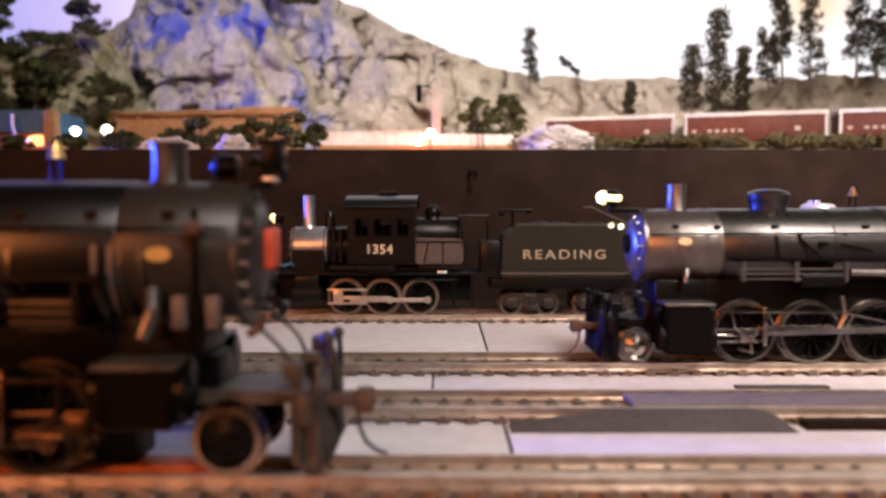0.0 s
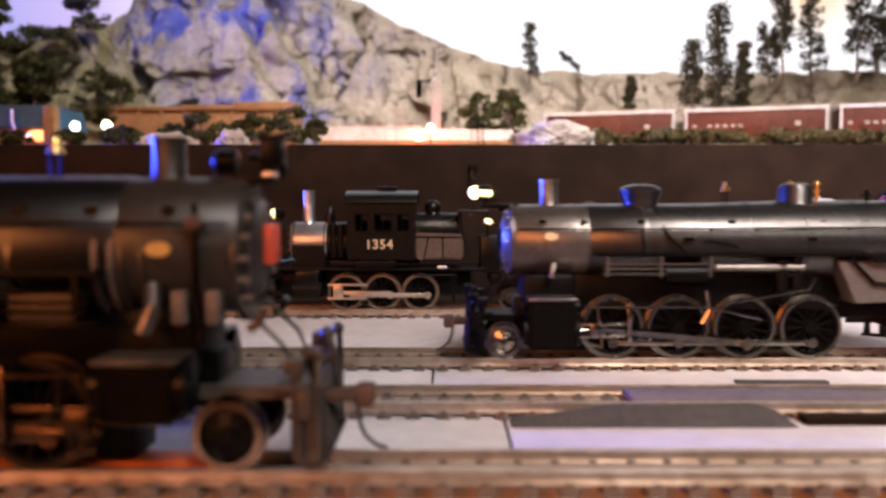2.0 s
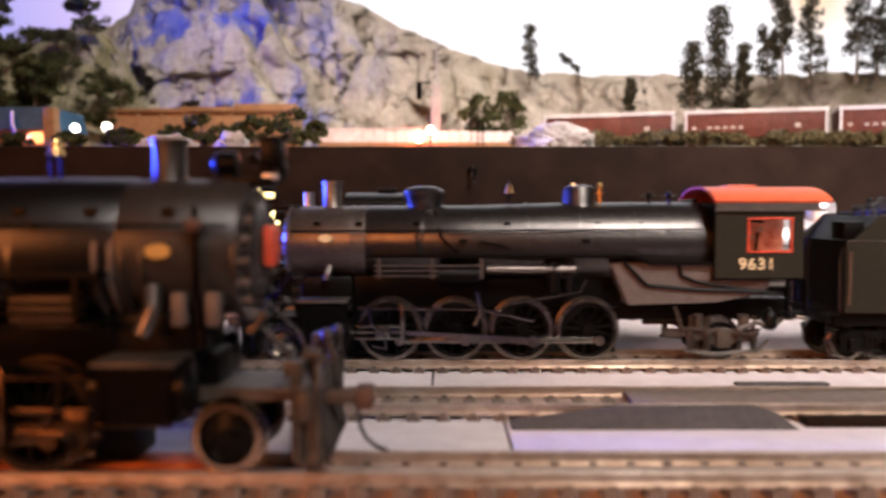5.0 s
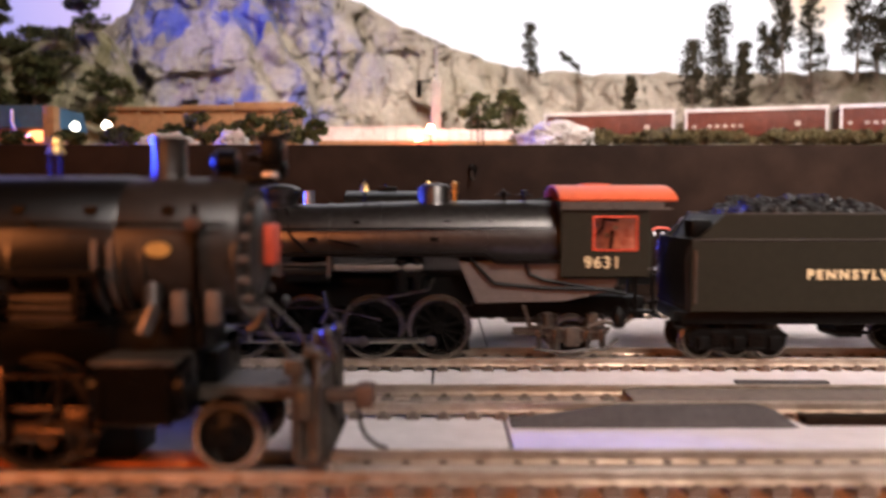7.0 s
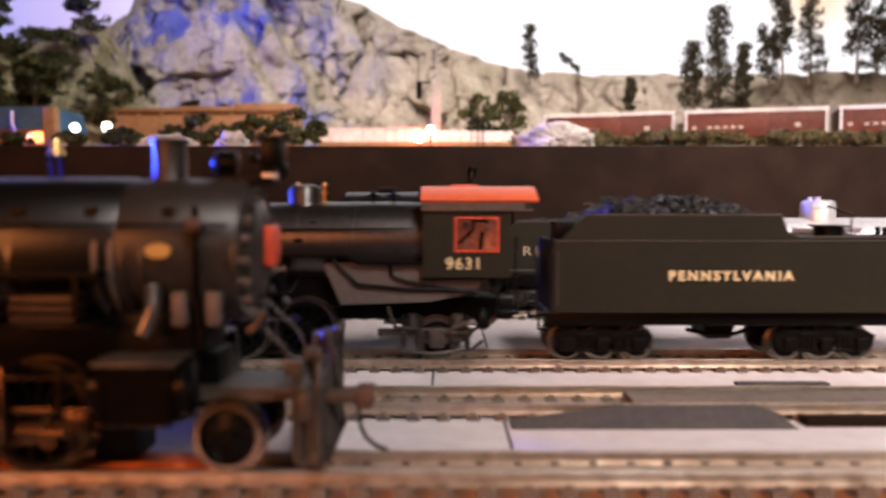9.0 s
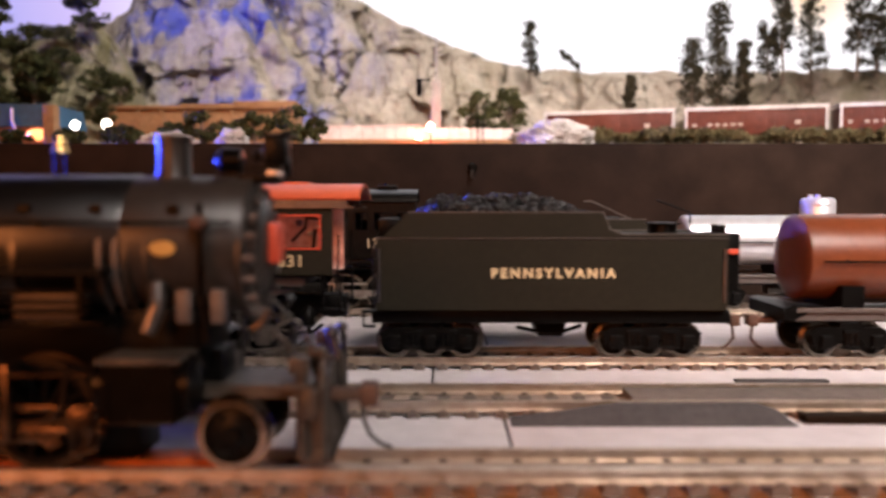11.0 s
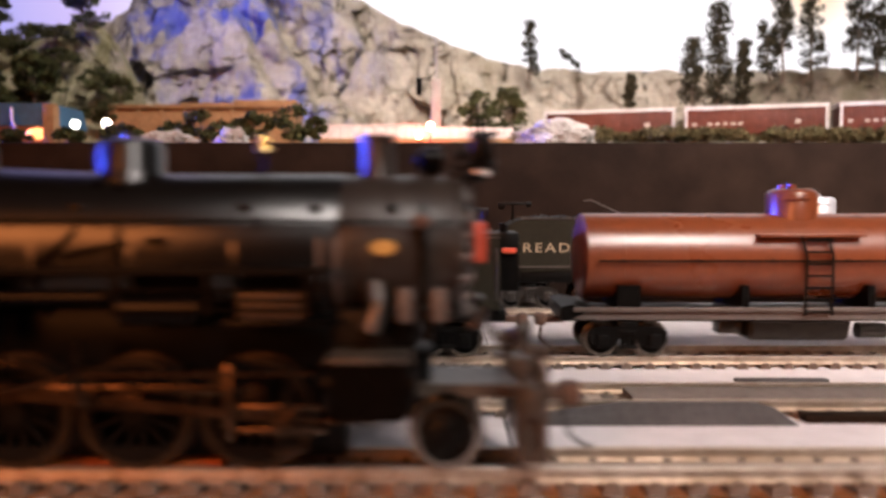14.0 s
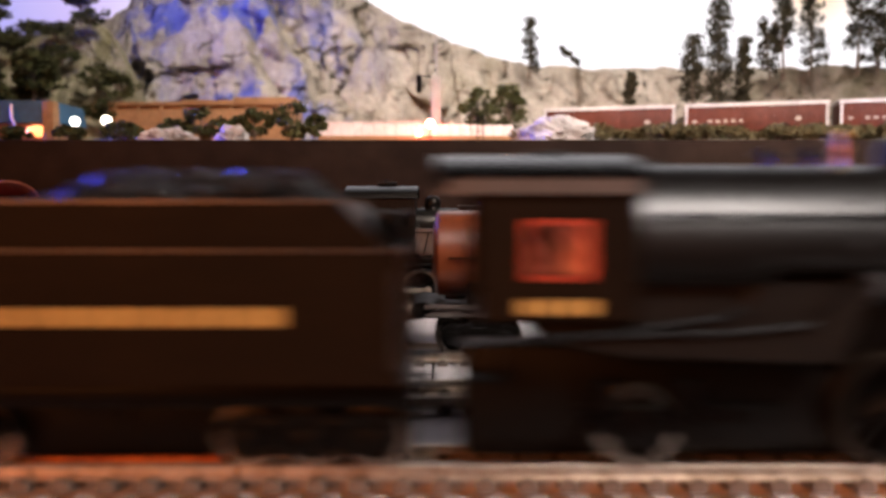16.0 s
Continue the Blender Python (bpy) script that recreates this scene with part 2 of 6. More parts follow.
box(bm, -1600, 1600, FASCIA_Y, FASCIA_Y + 14, -1.2, 81.4, 0.5)
fascia = tagged(part("wall_fascia", bm, FASCIA), "dark brown painted fascia board below the scenery", "fascia", kind="structure")


# ---- rolling stock: local x runs back from the leading axle, z up from the rail head ----
def ring(bm, y0, y1, r0, r1, seg=32, c=(0, 0)):
    vs = []
    for y, r in ((y0, r0), (y0, r1), (y1, r1), (y1, r0)):
        vs.append([bm.verts.new(((c[0] + r * math.cos(2 * math.pi * i / seg)) * K, y * K, (c[1] + r * math.sin(2 * math.pi * i / seg)) * K)) for i in range(seg)])
    for a in range(4):
        p, q = vs[a], vs[(a + 1) % 4]
        for i in range(seg):
            bm.faces.new((p[i], p[(i + 1) % seg], q[(i + 1) % seg], q[i]))


def spoked_wheel(parent, x, z, r, side, name="driver", spokes=13, weight=True, tyre=None):
    s = 1 if side > 0 else -1
    y0 = 7.6 * s
    bm = NB()
    ring(bm, y0, y0 + 1.6 * s, r * 0.80, r * 0.90, 32)
    rod(bm, (0, y0, 0), (0, y0 + 2.2 * s, 0), r * 0.2, seg=16)
    if weight:
        pts = [(-r * 0.86 * math.cos(a), r * 0.86 * math.sin(a)) for a in np.linspace(-0.8, 0.8, 9)]
        slab(bm, pts, y0 + 0.3 * s, y0 + 1.5 * s)
    rod(bm, (r * 0.47, y0, 0), (r * 0.47, y0 + 2.6 * s, 0), r * 0.12, seg=12)
    w = part(name, bm, DARK, parent)
    sb = NB()
    rod(sb, (r * 0.12, y0 + 0.9 * s, 0), (r * 0.84, y0 + 0.9 * s, 0), r * 0.055, seg=6)
    first = part("spoke", sb, DARK, w)
    for i in range(1, spokes):
        o = new("spoke", first.data)
        o.parent = w
        o.matrix_basis = Matrix.Rotation(2 * math.pi * i / spokes, 4, "Y")
    bm = NB()
    ring(bm, y0 - 0.6 * s, y0 + 1.9 * s, r * 0.89, r, 40)
    ring(bm, y0 - 1.3 * s, y0 - 0.6 * s, r * 0.89, r + 0.6, 40)
    part("tyre", bm, tyre or TYRE, w, "dull oily tyre" if tyre else "bright worn steel tyre")
    w.matrix_basis = Matrix.Translation((x * K, 0, z * K))
    return w


def disc_wheel(parent, x, z, r, side, name="wheel", material=None, tyre=None):
    s = 1 if side > 0 else -1
    bm = NB()
    lathe(bm, (0, 0, 0), "y", [(7.2 * s, r * 0.3), (7.4 * s, r * 0.82), (8.1 * s, r * 0.82), (8.5 * s, r * 0.5), (8.9 * s, r * 0.25), (9.8 * s, r * 0.22)], 24)
    for i in range(6):
        a = i * math.pi / 3
        rod(bm, (r * 0.55 * math.cos(a), 8.0 * s, r * 0.55 * math.sin(a)), (r * 0.55 * math.cos(a), 8.9 * s, r * 0.55 * math.sin(a)), r * 0.09, seg=8)
    w = part(name, bm, material or DARK, parent)
    bm = NB()
    ring(bm, 7.0 * s, 9.3 * s, r * 0.80, r, 36)
    ring(bm, 6.3 * s, 7.0 * s, r * 0.80, r + 0.6, 36)
    part("tyre", bm, tyre or TYRE, w, "bright worn steel tyre")
    w.matrix_basis = Matrix.Translation((x * K, 0, z * K))
    return w


def grow(top, fy, fz):
    """Widens and heightens a finished thing's meshes."""
    for o in top.children_recursive:
        if o.type == "MESH" and o.parent == top and not o.get("rolls") and o.name.split(".")[0] not in ("cab_side", "cab_front", "cab_roof", "backhead", "cab_lining"):
            for v in o.data.vertices:
                v.co.y *= fy
                v.co.z *= fz


def locomotive(name, label, P, roof_material, number, seed):
    tender_paint, firebox_paint, smoke_paint, jacket_paint, gold_paint, gear_paint = P["paints"]
    top = new(name)
    tagged(top, label, "steam locomotive", "steam locomotives")
    rod_paint, rod_label = (STEEL, "polished steel") if P["lit"] else (DIM_STEEL, "darkened brown steel")
    ax, R = 33.9, 11.0
    fx, rg, cab0, cab1 = P["front"], P["ring"], P["cab"][0], P["cab"][1]
    # boiler: jacket with bands, rising taper to the firebox
    bm = NB()
    lathe(bm, (0, 0, ax), "x", [(rg, R - 0.3), (rg + 0.5, R), (rg + 32, R), (rg + 60, R + 0.9), (cab0 - 8, R + 1.0), (cab0 + 1, R + 1.0)], 48)
    boiler = part("boiler", bm, jacket_paint, top, "glossy black boiler jacket")
    bm = NB()
    for x in [rg + 16, rg + 32, rg + 47, rg + 62, rg + 78]:
        if x < cab0 - 4:
            rr = R + (0.1 if x < rg + 33 else min(0.9, (x - rg - 32) / 28 * 0.9) + 0.1)
            ring_x(bm, x, x + 0.9, rr + 0.18, ax)
    part("boiler_band", bm, jacket_paint, boiler)
    bm = NB()
    lathe(bm, (0, 0, ax), "x", [(fx + 0.3, R - 2.4), (fx + 0.6, R - 0.7), (fx + 1.2, R - 0.2), (rg - 0.3, R - 0.2), (rg + 0.4, R - 0.2)], 48)
    smoke = part("smokebox", bm, smoke_paint, top, "matt graphite grey smokebox")
    bm = NB()
    for x in (fx + 1.0, rg - 1.2, rg - 4.4):
        ring_x(bm, x, x + 0.8, R + 0.1, ax)
    for i in range(26):
        a = 2 * math.pi * i / 26
        for x in (rg - 0.8, fx + 2.4):
            ball(bm, (x, (R - 0.1) * math.cos(a), ax + (R - 0.1) * math.sin(a)), 0.22, sub=1)
    part("rivet_ring", bm, smoke_paint, smoke)
    if not P["lit"]:
        for x in (rg + 0.2, rg + 2.7):
            bm = NB()
            ring_x(bm, x, x + 0.8, R + 0.35, ax, 48)
            part("joint_band", bm, FIREBOX, smoke, "pale grey joint band")
        for i in range(18):
            a = 2 * math.pi * i / 18
            bm = NB()
            rod(bm, (fx - 0.9, 9.9 * math.cos(a), ax + 9.9 * math.sin(a)), (fx + 1.0, 9.9 * math.cos(a), ax + 9.9 * math.sin(a)), 0.6, seg=8)
            part("dog_clamp", bm, FIREBOX, smoke)
    bm = NB()
    lathe(bm, (0, 0, ax), "x", [(fx - 1.6, 2.0), (fx - 1.5, 5.2), (fx - 0.6, 7.6), (fx + 0.4, 8.2), (fx + 0.7, 8.4)], 32)
    for i in range(14):
        a = 2 * math.pi * i / 14
        rod(bm, (fx - 0.6, 8.6 * math.cos(a), ax + 8.6 * math.sin(a)), (fx + 0.9, 8.6 * math.cos(a), ax + 8.6 * math.sin(a)), 0.55, seg=8)
    part("smokebox_door", bm, smoke_paint, top)
    bm = NB()
    if P["lit"]:
        lathe(bm, (0, 0, ax + 0.5), "x", [(fx - 2.6, 2.8), (fx - 2.1, 3.0), (fx - 1.2, 3.0)], 24)
        part("number_plate", bm, gear_paint, top, "round black front plate")
    else:
        box(bm, fx - 3.2, fx - 1.2, -2.7, 2.7, ax - 3.0, ax + 3.4, 0.4)
        part("number_plate", bm, RED, top, "upright orange-red front plate")
    # stack, domes, bell
    sx = P["stack"]
    bm = NB()
    lathe(bm, (sx, 0, 0), "z", [(ax + R - 1.2, 3.2), (ax + R + 0.1, 2.95), (ax + R + 0.4, 2.8), (P["top"] - 0.9, 2.8), (P["top"] - 0.8, 3.05), (P["top"], 3.05), (P["top"], 2.3), (49, 2.2)], 24)
    part("chimney", bm, smoke_paint, top, "grey smokestack")
    for i, (x, r, h) in enumerate(P["domes"]):
        bm = NB()
        if P["lit"] and i == 0:
            lathe(bm, (x, 0, 0), "z", [(ax + R - 3.6, r - 0.4), (ax + R + 0.6, r - 0.8), (ax + R + 2.0, r - 0.2), (h - 2.8, r + 0.1), (h - 1.4, r + 0.2), (h - 0.5, r * 0.9), (h + 0.2, r * 0.5), (h + 0.3, 0.05)], 28)
        else:
            lathe(bm, (x, 0, 0), "z", [(ax + R - 1.6, r + 0.8), (ax + R + 0.2, r + 0.3), (ax + R + 0.7, r), (h - 1.6, r), (h - 0.5, r * 0.86), (h, r * 0.5), (h + 0.1, 0.05)], 28)
        rod(bm, (x, 0, h - 0.4), (x, 0, h + 0.5), r * 0.3, seg=12)
        part("dome", bm, jacket_paint, top, "black rounded dome")
    bx = P["bell"]
    bm = NB()
    lathe(bm, (bx, 0, 0), "z", [(48.6, 1.4), (48.9, 1.3), (49.8, 1.0), (50.8, 0.8), (51.4, 0.5), (51.7, 0.05)], 20)
    bell = part("bell", bm, BRASS, top, "polished brass bell")
    bm = NB()
    for s in (-1, 1):
        pipe(bm, [(bx, 1.7 * s, 44.2), (bx, 1.7 * s, 50.8), (bx, 0.9 * s, 51.8), (bx, 0, 52.1)], 0.25, 6)
    part("bell_yoke", bm, DARK, bell)
    for x in P["whistles"]:
        bm = NB()
        rod(bm, (x, -1.2, 44), (x, -1.2, 50.2), 0.55, seg=10)
        ball(bm, (x, -1.2, 50.6), 0.9, sz=1.3)
        rod(bm, (x, -1.2, 48.2), (x, -1.2, 49.0), 1.0, seg=10)
        part("whistle", bm, BRASS, top, "gold coloured whistle")
    bm = NB()
    for x in P["fittings"]:
        rod(bm, (x, -2, 44), (x, -2, 48.2), 0.5, seg=8)
        rod(bm, (x - 2.2, -2, 47.6), (x + 2.2, -2, 47.6), 0.35, seg=8)
        ball(bm, (x, -2, 48.2), 0.95)
    rod(bm, (cab0 - 11, 0, 45.2), (cab0, 0, 46.6), 0.5, seg=8)
    part("turret_fitting", bm, DARK, top)
    # headlight on its bracket
    hx = P["headlight"]
    bm = NB()
    if P["lit"]:
        lathe(bm, (0, 0, 48.4), "x", [(hx, 2.0), (hx + 0.4, 2.15), (hx + 3.6, 2.1), (hx + 4.2, 1.4)], 20)
    else:
        box(bm, hx - 0.4, hx + 3.4, -2.4, 2.4, 46.4, 51.0, 0.5)
        box(bm, hx - 1.6, hx + 3.6, -2.6, 2.6, 51.0, 51.5, 0.15)
    box(bm, hx + 0.5, hx + 6.5, -2.2, 2.2, 45.6, 46.2)
    box(bm, hx + 1.5, hx + 3.0, -1.4, 1.4, 44.0, 46.6)
    box(bm, hx + 1.0, fx + 3.5, -3.0, 3.0, 43.6, 45.0, 0.3)
    rod(bm, (hx + 4, 0, 48.2), (hx + 5.6, 0, 47.8), 0.8, seg=10)
    hl = part("headlight", bm, DARK, top, "black headlight with a glowing lens" if P["lit"] else "black unlit headlight")
    if not P["lit"]:
        # silver plates put in for the white highlight on the headlight bracket
        for s in (-1, 1):
            bm = NB()
            box(bm, hx + 0.2, hx + 2.8, 2.4 * s, 2.6 * s, 46.9, 47.7, 0.1)
            part("glint_plate", bm, SILVER, hl, "small silver plate in place of a glint")
        bm = NB()
        lathe(bm, (0, -2.0, 47.2), "x", [(0.4, 1.0), (0.6, 2.0), (3.6, 2.2), (4.4, 1.6), (5.2, 0.8)], 20)
        box(bm, 1.4, 3.2, -3.0, -1.0, 44.0, 46.0)
        part("generator", bm, gear_paint, top, "round black turbo generator")
    bm = NB()
    lathe(bm, (0, 0, 48.4), "x", [(hx - 0.9, 0.5), (hx - 0.6, 1.3), (hx, 1.85), (hx + 0.1, 1.85)], 20)
    # ball and rod add the lamp's bloom as glowing shapes
    if P["lit"]:
        ball(bm, (hx - 0.6, 0, 48.2), 2.0, sub=3)
        rod(bm, (hx - 0.4, -2.0, 48.1), (hx + 4.2, -1.9, 47.9), 0.9, seg=12)
    part("lens", bm, HEADLIGHT if P["lit"] else DARK, hl)
    if P["lit"]:
        for s in (-1, 1):
            for k in (0,):
                bm = NB()
                ball(bm, (hx + 3.4 + k, 6.4 * s, 44.2 - 4.6), 0.75)
                part("marker_light", bm, HEADLIGHT, top, "small glowing marker lamp")
    # running boards, handrails, side plumbing
    for s in (-1, 1):
        bm = NB()
        slab(bm, [(rg + 1, 30.2), (cab0 - 22, 30.2), (cab0 - 18, 28.2), (cab0 + 2, 28.2), (cab0 + 2, 29.0), (cab0 - 17.6, 29.0), (cab0 - 21.6, 31.0), (rg + 1, 31.0)], 8.6 * s, 15.2 * s)
        part("running_board", bm, DARK, top)
        bm = NB()
        pipe(bm, [(fx + 2, 11.6 * s, 37.6), (rg + 30, 11.8 * s, 37.8), (cab0 - 2, 12.6 * s, 38.2)], 0.28, 6)
        for x in np.arange(fx + 6, cab0 - 4, 13):
            rod(bm, (x, 10.4 * s, 37.4), (x, 12.3 * s, 37.8), 0.4, seg=6)
        part("handrail", bm, DARK, top)
        bm = NB()
        y = 14.2 * s
        for z in (25.0, 26.4, 27.8):
            pipe(bm, [(rg + 3, y, z), (rg + 20 + (z - 25) * 3, y, z), (rg + 34, y * 0.98, z + 0.2)], 0.32, 6)
        rod(bm, (rg + 35, y * 0.95, 26.8), (rg + 60, y * 0.95, 26.8), 1.1, seg=14)
        for x in (rg + 4, rg + 19, rg + 33):
            box(bm, x, x + 0.9, y - 0.6, y + 0.6, 24.2, 30.4)
        part("cooling_pipe", bm, smoke_paint if P["lit"] else gear_paint, top)
        bm = NB()
        rod(bm, (rg + 21, 12.2 * s, 25), (rg + 33, 12.2 * s, 25), 2.7, seg=20)
        rod(bm, (rg + 54, 12.6 * s, 20), (rg + 54, 12.6 * s, 29), 2.0, seg=16)
        rod(bm, (rg + 58.4, 12.6 * s, 20.5), (rg + 58.4, 12.6 * s, 29.6), 1.7, seg=16)
        box(bm, rg + 52, rg + 60.5, 10.4 * s, 14 * s, 24.2, 25.2)
        part("air_pump", bm, gear_paint, top)
        bm = NB()
        pipe(bm, [(rg + 33, 11.9 * s, 34.6), (rg + 40, 12 * s, 33.2), (rg + 42, 12.4 * s, 32.4)], 0.35, 6)
        pipe(bm, [(P["domes"][0][0], 6 * s, 43.6), (P["domes"][0][0] - 2, 11.2 * s, 36), (P["domes"][0][0] - 1, 12.6 * s, 31)], 0.4, 6)
        pipe(bm, [(P["domes"][0][0] + 3, 6 * s, 43.6), (P["domes"][0][0] + 5, 11.4 * s, 36), (P["domes"][0][0] + 10, 12.8 * s, 31)], 0.4, 6)
        for x in (sx - 4, sx + 8, rg + 14, rg + 40, rg + 66, rg + 78):
            box(bm, x, x + 1.8, 9.6 * s, 10.4 * s, 39.2, 40.2)
        for x in (rg + 27, rg + 62):
            box(bm, x, x + 2.4, 11.2 * s, 12.2 * s, 34.2, 35.4)
        part("sand_pipe", bm, gear_paint, top)
        bm = NB()
        if P["lit"]:
            pipe(bm, [(sx + 0.5, 9.3 * s, 27.5), (sx - 0.2, 10.6 * s, 25), (sx - 0.4, 10.8 * s, 23.6)], 1.0, 14)
        else:
            pipe(bm, [(sx - 0.3, 9.6 * s, 28.2), (sx - 1.0, 11.6 * s, 25.4), (sx + 0.4, 12.6 * s, 21.5)], 1.35, 14)
        part("steam_pipe", bm, SMOKE, top, "grey outside steam pipe")
        bm = NB()
        lathe_plate(bm, P["plate"], s * (R + 0.05), ax + 1.6, 2.0, 1.15, s)
        part("builder_plate", bm, gold_paint, smoke, "oval gold builder's plate")
        if P["step"]:
            bm = NB()
            box(bm, 21.4, 31.8, 11.0 * s, 13.5 * s, 23.6, 27.8, 0.3)
            part("running_step", bm, FIREBOX, top, "brown box on the running board")
            bm = NB()
            box(bm, 17.5, 34.0, 9.5 * s, 14.6 * s, 22.6, 23.4, 0.2)
            part("step_board", bm, gear_paint, top)
            for k in (-0.2, 5.1):
                bm = NB()
                box(bm, k, k + 2.4, 10.5 * s, 12.4 * s, 22.8, 27.8, 0.4)
                part("bracket", bm, FIREBOX, top, "brown upright bracket")
            bm = NB()
            pipe(bm, [(3.6, 12.0 * s, 40.4), (3.4, 12.4 * s, 34), (3.5, 12.0 * s, 27), (2.6, 12.6 * s, 20)], 0.5, 8)
            part("feed_pipe", bm, gear_paint, top)
            bm = NB()
            ball(bm, (3.7, 12.4 * s, 37.6), 1.5, sy=0.7, sz=0.8)
            part("check_valve", bm, RUST, top, "rust-red check valve")
            bm = NB()
            pipe(bm, [(-6.2, 8.4 * s, 24.4), (-5.0, 9.0 * s, 22.4), (-3.6, 9.0 * s, 21.6)], 0.7, 10)
            part("drain_pipe", bm, STEELDARK, top, "bright bent drain pipe")
    # cylinders, valve chests
    c0, c1 = P["cyl"]
    for s in (-1, 1):
        bm = NB()
        lo, hi = P["chest"]
        slab(bm, [(c0, lo), (c1, lo), (c1 + 0.3, lo + 1.2), (c1 + 0.3, hi - 2.2), (c1 - 0.6, hi), (c0 + 0.6, hi), (c0 - 0.3, hi - 2.2), (c0 - 0.3, lo + 1.2)], 7.5 * s, 17.2 * s)
        bmesh.ops.bevel(bm, geom=bm.edges[:], offset=0.7 * K, segments=2, affect="EDGES")
        rod(bm, (c0 - 1.2, 12.6 * s, lo + 4.8), (c1 + 1.2, 12.6 * s, lo + 4.8), 4.2, seg=24)
        rod(bm, (c0 - 1.6, 12.2 * s, hi - 2.0), (c1 + 1.6, 12.2 * s, hi - 2.0), 2.0, seg=20)
        chest = part("cylinder", bm, gear_paint, top, "black steam cylinder")
        # lighter plate paints in the highlight along the cylinder's top
        bm = NB()
        box(bm, c0 - 0.4, c1 + 0.6, 8.0 * s, 17.4 * s, hi + 0.1, hi + 1.0, 0.25)
        part("chest_cover", bm, SMOKE if P["lit"] else DUSTY, chest, "lighter cover plate for the cylinder's top highlight")
        for x in (c0 + 1.2, c1 - 1.2):
            bm = NB()
            box(bm, x - 0.25, x + 0.25, 17.2 * s, 17.45 * s, lo + 1.4, hi - 2.4)
            part("lagging_strap", bm, gear_paint, chest)
        bm = NB()
        for z in (7.0, 10.4):
            box(bm, c1 + 1, c1 + 16, 11.8 * s, 13.2 * s, z - 0.45, z + 0.45, 0.15)
        box(bm, c1 + 15, c1 + 16.4, 9 * s, 14.2 * s, 5.6, 17, 0.2)
        part("guide_bar", bm, rod_paint, top)
    # frame, firebox, pilot, coupler
    bm = NB()
    box(bm, c0 - 3, c1, -4.6, 4.6, 5.0 if P["lit"] else 8.6, 17.5, 0.4)
    # frame carried down to low, a dark filler that hides the deck behind
    box(bm, c1 - 1, P["tail"], -4.6, 4.6, P["low"], 17.5, 0.4)
    box(bm, P["tail"] - 2, cab1 + 2, -4.6, 4.6, 11.2, 17.5, 0.4)
    if not P["lit"]:
        box(bm, P["trail"] - 25, P["trail"] + 9, -6, 6, 1.6, 8.6, 0.4)
    box(bm, c0 - 1, c1 + 1, -8, 8, 14, 24.5, 1.2)
    box(bm, c1 + 1, P["drivers"][-1] + 10, -6.6, 6.6, 15, 24.5, 0.8)
    part("main_frame", bm, DARK, top)
    f0 = P["drivers"][-1] + 6.5
    bm = NB()
    slab(bm, [(f0 - 1, 28.6), (f0 + 4, 16.4), (cab0 + 2, 17.4), (cab1 - 12, 19.5), (cab1 - 8, 21.5), (cab1 - 8, 28.6)], -13.2, 13.2)
    bmesh.ops.bevel(bm, geom=bm.edges[:], offset=0.4 * K, segments=1, affect="EDGES")
    part("firebox", bm, firebox_paint, top, "grey riveted firebox side")
    for s in (-1, 1):
        bm = NB()
        for z in (18.6, 21.4, 24.2, 26.8):
            for x in np.arange(f0 + 5 - (z - 17) * 0.3, cab1 - 14, 2.6):
                ball(bm, (x, 13.2 * s, z), 0.24, sub=1)
        part("stay_bolt", bm, firebox_paint, top)
        bm = NB()
        pipe(bm, [(f0 + 2, 14 * s, 30), (f0 + 4, 14 * s, 27.5), (f0 + 9, 14 * s, 22.4), (f0 + 22, 14 * s, 21.2), (cab1 - 9, 14 * s, 20.6)], 0.55, 8)
        pipe(bm, [(f0 + 18, 14 * s, 28.4), (f0 + 19, 14 * s, 25), (f0 + 23, 14 * s, 23.4), (cab1 - 6, 14 * s, 19.6)], 0.5, 8)
        part("injector_pipe", bm, gear_paint, top)
    front_paint = gear_paint if P["lit"] else DUSTY
    px = P["pilot"]
    bm = NB()
    box(bm, px, px + 2.4, -14.5, 14.5, 9.0, 13.5, 0.4)
    slab(bm, [(px - 1, 1.8), (px + 3, 1.8), (px + 3, 9), (px, 9)], -12, 12)
    box(bm, px + 1, c0, -7, 7, 10.5, 12.5)
    pilot = part("pilot", bm, front_paint, top, "dusty slatted pilot beam")
    for y in np.arange(-12, 12.1, 2.4):
        sb = NB()
        rod(sb, (px - 1.6, y * 0.85, 2.2), (px + 0.2, y, 9.4), 0.5, seg=6)
        part("slat", sb, front_paint, pilot)
    for s in (-1, 1):
        for nm, pts, r in (("pilot_brace", [(px + 3, 6 * s, 13), (px + 6, 7 * s, 19), (fx + 3, 7.4 * s, 27)], 0.35),
                           ("pilot_post", [(px + 2.6, 12.6 * s, 3), (px + 2.6, 12.6 * s, 16.5)], 1.0),
                           ("air_hose", [(px - 0.8, 9.4 * s, 5), (px - 0.2, 9.8 * s, 13.5), (px + 1.2, 9.4 * s, 17.5)], 0.9),
                           ("flag_post", [(px - 0.6, 13.4 * s, 3), (px - 0.6, 13.4 * s, 14), (px - 0.6, 12 * s, 18)], 0.55)):
            bm = NB()
            pipe(bm, pts, r, 8)
            if nm == "air_hose":
                ball(bm, (px + 1.2, 9.4 * s, 18), 1.4)
            if nm == "flag_post":
                ball(bm, (px - 0.4, 12.2 * s, 18.6), 1.1)
            part(nm, bm, front_paint, top)
